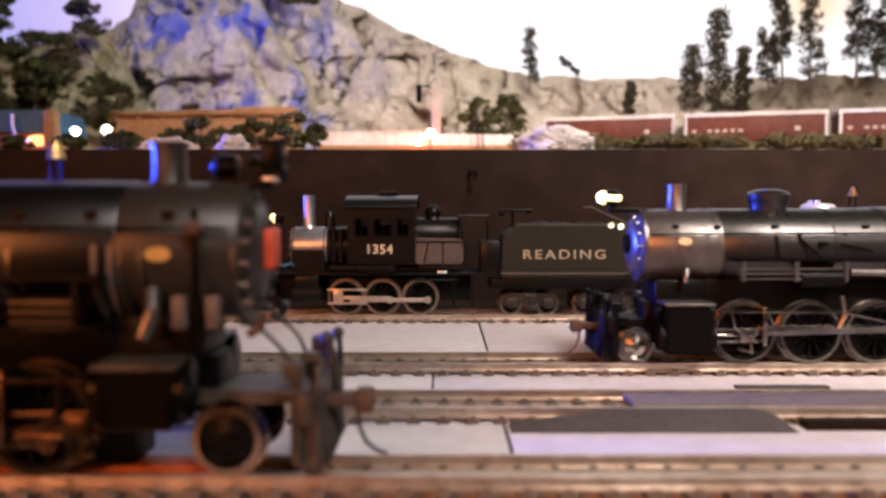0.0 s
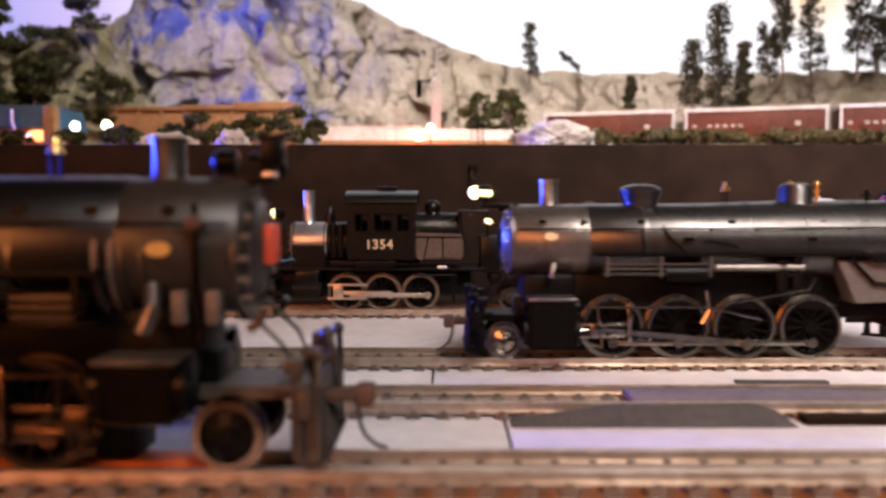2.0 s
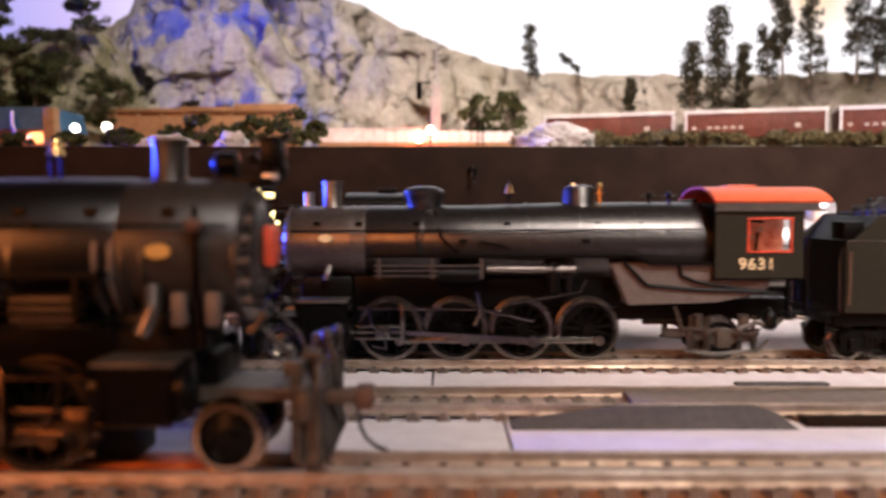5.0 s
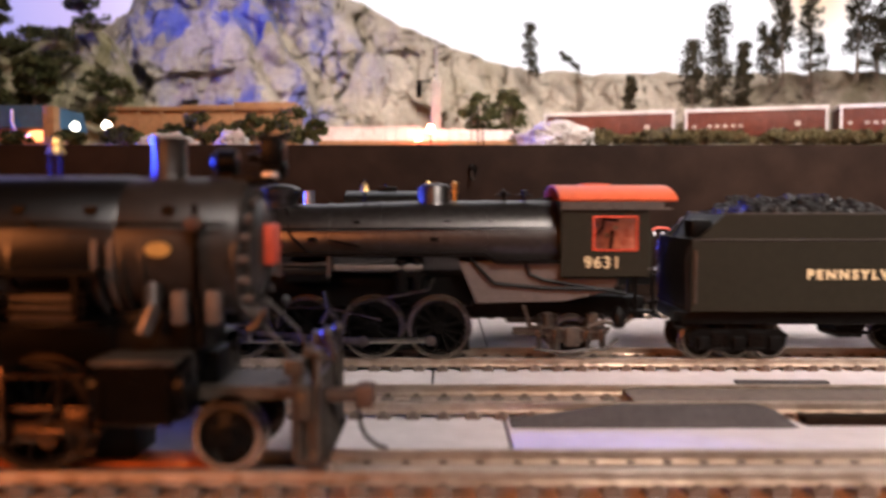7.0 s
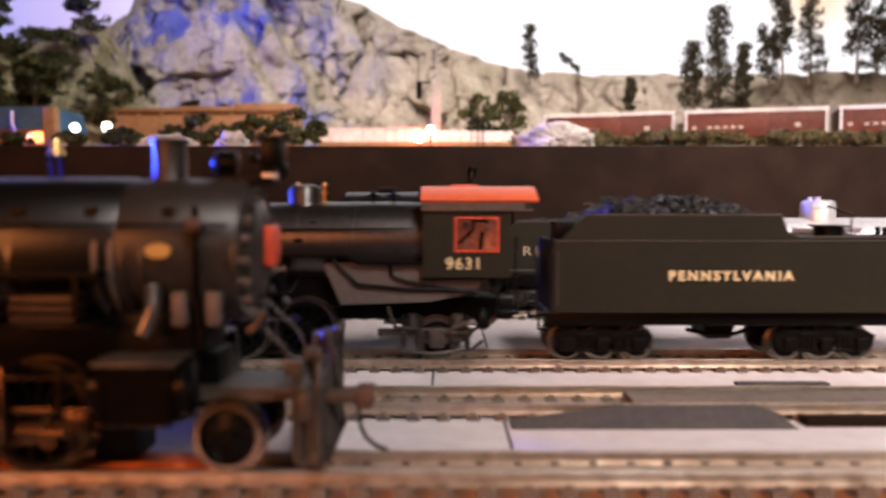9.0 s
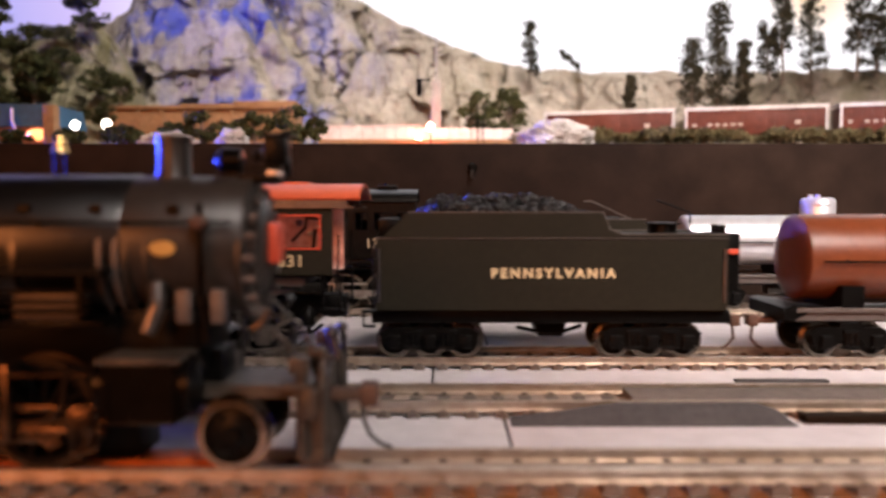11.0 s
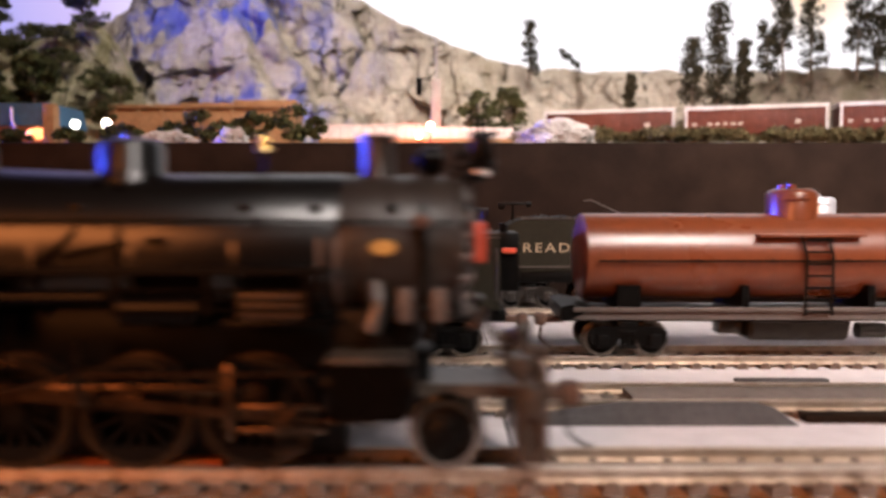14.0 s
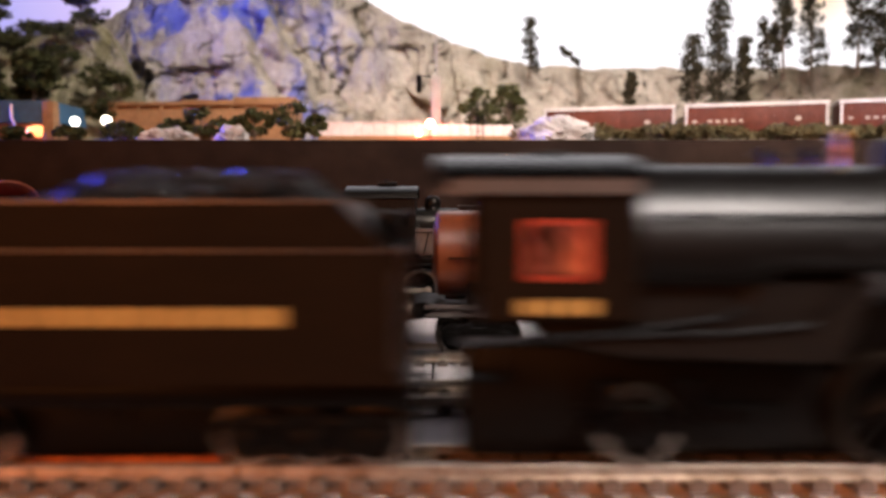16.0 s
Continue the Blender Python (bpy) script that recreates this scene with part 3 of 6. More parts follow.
        for nm, b in (("pilot_deck", (px + 0.5, px + 6, 9 * s, 14.4 * s, 13.5, 14.1)), ("pilot_step", (px - 1.2, px + 0.4, 11.5 * s, 14 * s, 2.4, 4.4)), ("valve_box", (px + 1.4, px + 4.4, 11 * s, 14 * s, 15.6, 18.0))):
            bm = NB()
            box(bm, *b, 0.2)
            part(nm, bm, front_paint, top)
    bm = NB()
    box(bm, px - 6, px + 1, -1.6, 1.6, 8.6, 10.6, 0.4)
    box(bm, px - 8.2, px - 5, -2.4, 2.4, 7.8, 11.4, 0.6)
    knuckle = part("coupler", bm, RUST, top, "rust-brown knuckle coupler")
    bm = NB()
    pipe(bm, [(px - 5.4, 0, 8), (px - 5.6, 0, 5.4), (px - 6.6, 0, 3.0), (px - 8.4, 0, 1.4), (px - 10.4, 0, 0.7)], 0.35, 8)
    part("trip_pin", bm, smoke_paint, knuckle)
    # cab with an open window on either side
    w0, w1 = P["window"]
    wl, wh = P["sill"]
    for s in (-1, 1):
        bm = NB()
        ya, yb = 15.2 * s, 16.2 * s
        zb, zt = 24.6, 43.5
        holed(bm, cab0, cab1, zb, zt, w0, w1, wl, wh, ya, yb)
        wall = part("cab_side", bm, tender_paint, top)
        bm = NB()
        for a, b in (((w0 - 0.5, wl - 0.4), (w1 + 0.5, wl - 0.4)), ((w0 - 0.5, wh + 0.3), (w1 + 0.5, wh + 0.3)), ((w0 - 0.3, wl - 0.6), (w0 - 0.3, wh + 0.5)), ((w1 + 0.3, wl - 0.6), (w1 + 0.3, wh + 0.5))):
            rod(bm, (a[0], 16.4 * s, a[1]), (b[0], 16.4 * s, b[1]), 0.24, seg=6)
        part("window_frame", bm, RED, wall, "red window frame")
        bm = NB()
        box(bm, cab0 - 0.4, cab1 + 6, ya + 0.2 * s, yb + 0.9 * s, 43.3, 43.9)
        box(bm, cab0, cab1 + 4, ya, yb + 0.2 * s, 43.9, 46.1)
        part("eave", bm, smoke_paint if P["lit"] else FIREBOX, wall)
        m = Matrix.Translation((((w0 + w1) / 2 - 3.6) * K, 16.45 * s * K, 28.4 * K)) @ Matrix.Rotation(math.pi if s > 0 else 0, 4, "Z") @ Matrix.Rotation(math.pi / 2, 4, "X")
        text_mesh("cab_number", number, 4.6, gold_paint, wall, m, spread=1.15, heavy=0.04) if number else None
        if not number:
            for k in range(4):
                bm = NB()
                box(bm, (w0 + w1) / 2 - 5.6 + k * 3.0, (w0 + w1) / 2 - 3.4 + k * 3.0, 16.2 * s, 16.35 * s, 25.4, 27.6)
                part("number_bar", bm, gold_paint, wall)
        bm = NB()
        pipe(bm, [(cab1 + 1.2, 15.4 * s, 24), (cab1 + 1.6, 15.6 * s, 36)], 0.35, 6)
        box(bm, cab1 - 4, cab1 + 2.5, 11 * s, 15.5 * s, 14, 14.8)
        box(bm, cab1 - 3.5, cab1 - 2.8, 13 * s, 15 * s, 14, 24.6)
        box(bm, cab1 + 1.5, cab1 + 2.2, 13 * s, 15 * s, 14, 24.6)
        part("cab_step", bm, DARK, top)
    bm = NB()
    box(bm, cab0, cab0 + 1, -15.2, 15.2, 24.6, 45.4)
    box(bm, cab0, cab1, -15.2, 15.2, 24.0, 24.8)
    box(bm, cab0 + 1, cab0 + 5, -11, 11, 24.8, 40, 1.5)
    part("cab_front", bm, DARK, top)
    # added panel that glows by itself behind the cab window
    lining = NB()
    box(lining, cab0 + 5.9, cab1 + (1.0 if P["lit"] else -1.5), -1.0, 1.0, 25, 43)
    part("cab_lining", lining, CABGLOW, top, "cab interior panel with its own dull red glow")
    for s in (-1, 1):
        # pale discs put in for the white highlights inside the cab window
        for x, z, r in ((w0 + 3.0, wh - 2.2, 1.0), (w0 + 6.4, wl + 3.2, 0.8), (w1 - 2.4, wh - 3.2, 0.7)):
            bm = NB()
            lathe(bm, (x, 0, z), "y", [(1.0 * s, r), (1.7 * s, r), (1.75 * s, r * 0.8), (1.8 * s, 0.1)], 16)
            part("pale_disc", bm, SILVER, top, "small pale disc in place of a white highlight")
        bm = NB()
        pipe(bm, [(w0 + 1, 1.6 * s, wl + 1), (w0 + 5, 2.0 * s, wl + 5), (w0 + 5.4, 2.0 * s, wh - 0.6), (w1 - 1.5, 1.6 * s, wh - 1)], 0.4, 6)
        pipe(bm, [(w1 - 4, 2.2 * s, wl - 1), (w1 - 3.4, 2.2 * s, wl + 4.6)], 0.5, 6)
        part("throttle_lever", bm, DARK, top, "dark lever and pipe in the cab")
    bm = NB()
    box(bm, cab0 + 5.2, cab0 + 5.7, -9, 9, 27, 42)
    part("backhead", bm, BACKHEAD_GLOW, top, "boiler backhead glowing red in the cab")
    bm = NB()
    arc = [(17.0 * math.sin(a) / math.sin(1.1), 46.2 + (P["arch"] - 1.6) * (math.cos(a) - math.cos(1.1)) / (1 - math.cos(1.1))) for a in np.linspace(-1.1, 1.1, 15)]
    outer = [[bm.verts.new((x * K, y * K, z * K)) for y, z in arc] for x in (cab0 - 0.6, cab1 + P["tailroof"])]
    inner = [[bm.verts.new((x * K, y * 0.97 * K, (z - 0.6) * K)) for y, z in arc] for x in (cab0 - 0.6, cab1 + P["tailroof"])]
    for i in range(14):
        bm.faces.new((outer[0][i], outer[0][i + 1], outer[1][i + 1], outer[1][i]))
        bm.faces.new((inner[0][i], inner[1][i], inner[1][i + 1], inner[0][i + 1]))
        for k in (0, 1):
            bm.faces.new((outer[k][i], inner[k][i], inner[k][i + 1], outer[k][i + 1]))
    for i in (0, 14):
        bm.faces.new((outer[0][i], outer[1][i], inner[1][i], inner[0][i]))
    box(bm, cab0 + 8, cab0 + 16, -4, 4, 44 + P["arch"], 45.0 + P["arch"], 0.2)
    part("cab_roof", bm, roof_material, top)
    # trailing truck
    tx = P["trail"]
    for s in (-1, 1):
        bm = NB()
        slab(bm, [(tx - 17, 9.5), (tx + 11, 9.5), (tx + 9, 6.2), (tx + 3, 5.2), (tx - 3, 5.2), (tx - 8, 7.4), (tx - 17, 7.4)], 10.6 * s, 12.0 * s)
        box(bm, tx - 2, tx + 2, 10.6 * s, 13.2 * s, 4.2, 9.8, 0.3)
        for k in (-7, 6):
            lathe(bm, (tx + k, 11.4 * s, 0), "z", [(9.5, 1.5), (10.2, 1.7), (11, 1.4), (12, 1.7), (12.8, 1.4), (13.6, 1.6)], 12)
        pipe(bm, [(tx - 14, 12.6 * s, 16), (tx - 12, 12.8 * s, 10), (tx + 10, 12.8 * s, 8)], 0.45, 6)
        truck = part("trailing_truck", bm, DUSTY if P["lit"] else gear_paint, top)
        if P["lit"]:
            for k in (-9.6, -4.6, 4.4, 8.6):
                bm = NB()
                box(bm, tx + k - 0.8, tx + k + 0.8, 11.8 * s, 13.4 * s, 3.0, 9.0, 0.3)
                rod(bm, (tx + k, 12.6 * s, 9), (tx + k, 12.6 * s, 13.4), 0.5, seg=8)
                part("brake_hanger", bm, STEELDARK, truck)
            bm = NB()
            pipe(bm, [(tx - 11, 12.9 * s, 3.4), (tx - 2, 13.3 * s, 2.6), (tx + 10, 12.9 * s, 3.8), (tx + 13, 12.4 * s, 6.2)], 0.5, 8)
            pipe(bm, [(tx + 4, 13.2 * s, 9.6), (tx + 9, 13.4 * s, 11.6), (tx + 14, 13.0 * s, 10.4), (tx + 17, 12.6 * s, 13)], 0.7, 8)
            part("brake_rigging", bm, DUSTY, truck)
            bm = NB()
            lathe(bm, (tx + 13, 12.6 * s, 0), "z", [(9.4, 0.8), (10, 2.0), (13, 2.2), (14.6, 1.4), (15.6, 0.6)], 16)
            part("injector", bm, DARK, truck)
    # moving gear
    moving = {"wheels": [], "rods": [], "mains": [], "heads": []}
    rd, rl = 8.95, P["lead_r"]
    for s in (-1, 1):
        for x in P["drivers"]:
            moving["wheels"].append((spoked_wheel(top, x, rd, rd, s, tyre=P.get("tyre")), x, rd, rd))
        moving["wheels"].append((disc_wheel(top, 0, rl, rl, s, "leading_wheel", STEEL if P["lit"] else None, STEEL), 0, rl, rl))
        moving["wheels"].append((disc_wheel(top, tx, 6.2, 6.2, s, "trailing_wheel"), tx, 6.2, 6.2))
        bm = NB()
        d = P["drivers"]
        y = 10.6 * s
        box(bm, d[0], d[-1], y - 0.4, y + 0.4, -0.8, 0.8, 0.15)
        for x in d:
            rod(bm, (x, y - 0.7 * s, 0), (x, y + 1.1 * s, 0), 1.5, seg=16)
        moving["rods"].append(part("side_rod", bm, rod_paint, top, rod_label + " coupling rod"))
        bm = NB()
        L = d[2] - (c1 + 7)
        y = 12.2 * s
        slab(bm, [(-L, -0.6), (0, -1.0), (0, 1.0), (-L, 0.6)], y - 0.35, y + 0.35)
        rod(bm, (0, y - 0.8, 0), (0, y + 0.8, 0), 1.7, seg=16)
        rod(bm, (-L, y - 0.7, 0), (-L, y + 0.7, 0), 1.0, seg=12)
        moving["mains"].append((part("main_rod", bm, rod_paint, top, rod_label + " main rod"), d[2], L))
        bm = NB()
        box(bm, -2.2, 2.2, 11.2 * s, 13.8 * s, 6.6, 10.8, 0.3)
        rod(bm, (-14, 12.4 * s, 8.7), (-2, 12.4 * s, 8.7), 0.55, seg=10)
        pipe(bm, [(0.5, 13.9 * s, 8), (1, 14.1 * s, 4.2), (-3, 14.1 * s, 5.0)], 0.45, 6)
        moving["heads"].append((part("crosshead", bm, rod_paint, top), d[2], L))
        bm = NB()
        x3 = d[2]
        pipe(bm, [(x3 + 3, 14.2 * s, 12), (x3 - 12, 14.2 * s, 15.5), (c1 + 3, 13.6 * s, 15.6)], 0.5, 6)
        pipe(bm, [(x3 - 13, 14.4 * s, 20.5), (x3 - 12, 14.4 * s, 15), (x3 - 14, 14.4 * s, 11)], 0.8, 8)
        pipe(bm, [(c1 + 6, 14 * s, 17), (c1 + 7, 14.2 * s, 11), (c1 + 9.5, 14.2 * s, 9)], 0.5, 6)
        pipe(bm, [(x3 - 4, 14 * s, 17), (x3 + 16, 14 * s, 20.5), (x3 + 18, 13.6 * s, 24)], 0.5, 6)
        part("valve_gear", bm, rod_paint, top, rod_label + " valve gear links")
    for w in [a[0] for a in moving["wheels"]] + moving["rods"] + [a[0] for a in moving["mains"]] + [a[0] for a in moving["heads"]]:
        w["rolls"] = 1
    return top, moving


def holed(bm, x0, x1, z0, z1, a0, a1, b0, b1, ya, yb):
    """A wall from ya to yb with one rectangular opening."""
    out, inn = [(x0, z0), (x1, z0), (x1, z1), (x0, z1)], [(a0, b0), (a1, b0), (a1, b1), (a0, b1)]
    v = {(k, n, i): bm.verts.new((p[0] * K, y * K, p[1] * K)) for k, y in ((0, ya), (1, yb)) for n, q in ((0, out), (1, inn)) for i, p in enumerate(q)}
    for i in range(4):
        j = (i + 1) % 4
        bm.faces.new((v[0, 0, i], v[0, 0, j], v[0, 1, j], v[0, 1, i]))
        bm.faces.new((v[1, 0, j], v[1, 0, i], v[1, 1, i], v[1, 1, j]))
        bm.faces.new((v[0, 0, j], v[0, 0, i], v[1, 0, i], v[1, 0, j]))
        bm.faces.new((v[0, 1, i], v[0, 1, j], v[1, 1, j], v[1, 1, i]))


def ring_x(bm, x0, x1, r, z, seg=40):
    rod(bm, (x0, 0, z), (x1, 0, z), r, seg=seg)


def lathe_plate(bm, x, y, z, rx, rz, s):
    pts = [(x + rx * math.cos(2 * math.pi * i / 20), z + rz * math.sin(2 * math.pi * i / 20)) for i in range(20)]
    slab(bm, pts, y - 0.9 * s, y + 0.25 * s)


def bogie(parent, x, pitch, count, moving, material=None, r=4.9, y=11.6):
    """A freight or tender truck with its wheels."""
    half = pitch * (count - 1) / 2
    for s in (-1, 1):
        bm = NB()
        slab(bm, [(x - half - 4, 7.6), (x - half - 1, 9.2), (x + half + 1, 9.2), (x + half + 4, 7.6), (x + half + 3, 4.0), (x + half - 3, 3.6), (x + half - 4.5, 5.6), (x - half + 4.5, 5.6), (x - half + 3, 3.6), (x - half - 3, 4.0)], (y - 0.7) * s, (y + 0.7) * s)
        for i in range(count):
            xx = x - half + i * pitch
            box(bm, xx - 1.7, xx + 1.7, y * s, (y + 1.9) * s, 3.2, 7.0, 0.35)
        for k in ([-0.5, 0.5] if count == 3 else [0]):
            for j in (-1.5, 0, 1.5):
                lathe(bm, (x + k * pitch + j, (y + 0.6) * s, 0), "z", [(3.9, 0.6), (4.5, 0.75), (5.1, 0.6), (5.7, 0.75), (6.3, 0.6), (6.9, 0.75), (7.6, 0.6)], 8)
            box(bm, x + k * pitch - 2.6, x + k * pitch + 2.6, (y - 0.2) * s, (y + 1.5) * s, 2.9, 3.8, 0.2)
            box(bm, x + k * pitch - 2.6, x + k * pitch + 2.6, (y - 0.2) * s, (y + 1.5) * s, 7.4, 8.6, 0.2)
        part("truck_frame", bm, material or DARK, parent)
        for i in range(count):
            w = disc_wheel(parent, x - half + i * pitch, r, r, s)
            moving["wheels"].append((w, x - half + i * pitch, r, r))
    bm = NB()
    box(bm, x - 3, x + 3, -y, y, 7, 10.5, 0.3)
    for i in range(count):
        rod(bm, (x - half + i * pitch, -8, r), (x - half + i * pitch, 8, r), 1.2, seg=10)
    part("bolster", bm, DARK, parent)


def coupler(parent, x, way):
    bm = NB()
    box(bm, x, x + 6 * way, -1.4, 1.4, 8.7, 10.5, 0.3)
    box(bm, x + 5.4 * way, x + 8.4 * way, -2.2, 2.2, 7.9, 11.3, 0.5)
    pipe(bm, [(x + 6.5 * way, 0, 8), (x + 7 * way, 0, 4), (x + 5 * way, 0, 1.6), (x + 3.4 * way, 0, 1.0)], 0.4, 6)
    part("coupler", bm, RUST, parent, "brown knuckle coupler")


def coal_heap(parent, x0, x1, z, peak, half, seed, n=520):
    rnd = random.Random(seed)
    bm = NB()
    box(bm, x0, x1, -half, half, z - 6, z - 0.5)
    for i in range(n):
        x = rnd.uniform(x0, x1)
        y = rnd.uniform(-half, half)
        edge = min(1, (x - x0) / 8, (x1 - x) / 14)
        h = z + (peak - z) * max(0, edge) * (1 - 0.6 * (y / half) ** 2) * rnd.uniform(0.55, 1.0)
        m = Matrix.Translation((x * K, y * K, (h - 0.6) * K)) @ Euler([rnd.uniform(0, 6) for _ in "xyz"]).to_matrix().to_4x4() @ Matrix.Diagonal((rnd.uniform(0.9, 1.5), rnd.uniform(0.7, 1.2), rnd.uniform(0.7, 1.1), 1))
        bmesh.ops.create_icosphere(bm, subdivisions=1, radius=rnd.uniform(0.9, 1.7) * K, matrix=m)
    part("coal_load", bm, COAL, parent, "heap of black coal lumps", smooth=0)


def big_tender(name, label, x0, x1, lettering, low=10.6, paint=None):
    top = new(name)
    tagged(top, label, "tender", "tenders")
    moving = {"wheels": []}
    b0, b1 = x0 + 9, x0 + 63.5
    for s in (-1, 1):
        bm = NB()
        slab(bm, [(x0, 14.8), (x1, 14.8), (x1, 35.8), (b1 + 5.5, 35.8), (b1 + 2, 37.2), (b1, 42.0), (b0, 42.0), (x0 + 2, 35.2), (x0, 35.2)], 15.0 * s, 16.2 * s)
        side = part("tank_side", bm, (paint or TENDER), top)
        bm = NB()
        rod(bm, (x0, 16.3 * s, 34.9), (x1, 16.3 * s, 34.9), 0.22, seg=6)
        pipe(bm, [(b0, 15.8 * s, 42.1), (b1, 15.8 * s, 42.1), (b1 + 2, 15.8 * s, 37.3), (b1 + 5.5, 15.8 * s, 35.9), (x1, 15.8 * s, 35.9)], 0.38, 6)
        part("edge_bead", bm, SMOKE, side)
        if lettering:
            m = Matrix.Translation(((x0 + 49.7) * K, 16.32 * s * K, 25.0 * K)) @ Matrix.Rotation(math.pi if s > 0 else 0, 4, "Z") @ Matrix.Rotation(math.pi / 2, 4, "X") @ Matrix.Diagonal((1.0, 1, 1, 1))
            t = text_mesh("lettering", lettering, 3.7, GOLD, side, m, spread=1.42, heavy=0.14)
        bm = NB()
        pipe(bm, [(x0 + 1, 16.6 * s, 17), (x0 + 1, 16.8 * s, 32)], 0.3, 6)
        pipe(bm, [(x1 - 1, 16.6 * s, 17), (x1 - 1, 16.8 * s, 32)], 0.3, 6)
        part("grab_iron", bm, SMOKE, side)
    bm = NB()
    box(bm, x0 + 0.2, x0 + 1, -15, 15, 14.8, 35.0)
    slab(bm, [(b0 - 6, 34), (b0 - 5, 34), (b0 + 1, 41.8), (b0, 41.8)], -14.9, 14.9)
    front = part("front_wall", bm, DARK, top, "black front wall of the tender")
    bm = NB()
    box(bm, x0 + 0.6, x0 + 6.4, -13.4, -6, 35.2, 40.4, 0.4)
    part("coal_board", bm, DARK, front)
    for s in (-1, 1):
        bm = NB()
        box(bm, x0 - 4.2, x0 - 0.2, 11 * s, 14.4 * s, 13.6, 14.4, 0.2)
        box(bm, x0 - 3.6, x0 - 0.4, 11.4 * s, 14.2 * s, 9.4, 10.0, 0.2)
        box(bm, x0 - 4.0, x0 - 3.4, 13.0 * s, 13.8 * s, 9.4, 14.2)
        part("tender_step", bm, DARK, front)
        bm = NB()
        pipe(bm, [(x0 - 0.6, 14.6 * s, 15), (x0 - 1.0, 14.8 * s, 30), (x0 - 0.2, 14.8 * s, 33)], 0.35, 6)
        part("grab_rail", bm, STEELDARK, front)
    bm = NB()
    box(bm, x1 - 1, x1, -15, 15, 14.8, 35.8)
    box(bm, x0, x1, -15, 15, 14.2, 15.4)
    box(bm, b1 + 3, x1 - 1, -15, 15, 34.6, 35.6)
    box(bm, x0 + 1, b1 + 3, -15, 15, 15.4, 34)
    slab(bm, [(b1 - 1, 41.8), (b1, 41.8), (b1 + 3.5, 35), (b1 + 2.5, 35)], -15, 15)
    part("tank_body", bm, (paint or TENDER), top)
    bm = NB()
    rod(bm, (x1 - 14, 0, 35.5), (x1 - 14, 0, 38.6), 4.2, seg=20)
    box(bm, x1 - 18, x1 - 10, -5, 5, 38.4, 39, 0.2)
    pipe(bm, [(x1 - 4, 6, 36), (x1 - 3.8, 6, 42), (x1 - 14, 6, 45.6)], 0.3, 6)
    part("water_hatch", bm, DARK, top)
    if lettering:
        bm = NB()
        box(bm, x1 + 0.3, x1 + 6, -9, 9, 19, 36, 0.4)
        for k in (-6, -2, 2):
            rod(bm, (x1 + 2, k, 36), (x1 + 2, k, 38.4), 0.9, seg=10)
        cable = part("cable_box", bm, DARK, top, "black cable box behind the tender")
        bm = NB()
        box(bm, x1 + 1, x1 + 5, -10.6, -9.6, 30.2, 31.6, 0.2)
        part("red_tag", bm, RED, cable, "bright red tag")
    bm = NB()
    box(bm, x0 - 1.5, x1 + 2, -13.5, 13.5, 10.6, 14.3, 0.4)
    # dark filler box added below the underframe so no deck shows
    if low < 10:
        box(bm, x0 - 1, x1 + 1, -5, 5, low, 10.8, 0.3)
    part("underframe", bm, DARK, top)
    bm = NB()
    xm = (x0 + x1) / 2 + 1
    slab(bm, [(xm - 5, 10.6), (xm + 5, 10.6), (xm + 3.5, 5.6), (xm - 3.5, 5.6)], -6, 6)
    pipe(bm, [(xm - 10, -7, 8.6), (xm - 4, -7, 7.2), (xm + 4, -7, 7.2), (xm + 9, -7, 9)], 0.6, 6)
    part("water_scoop", bm, DARK, top)
    coal_heap(top, b0 + 1, b1 - 1, 41.0, 47.2, 14.2, name)
    bogie(top, x0 + 15, 10.2, 3, moving)
    bogie(top, x1 - 20, 10.2, 3, moving)
    coupler(top, x1 + 1, 1)
    return top, moving


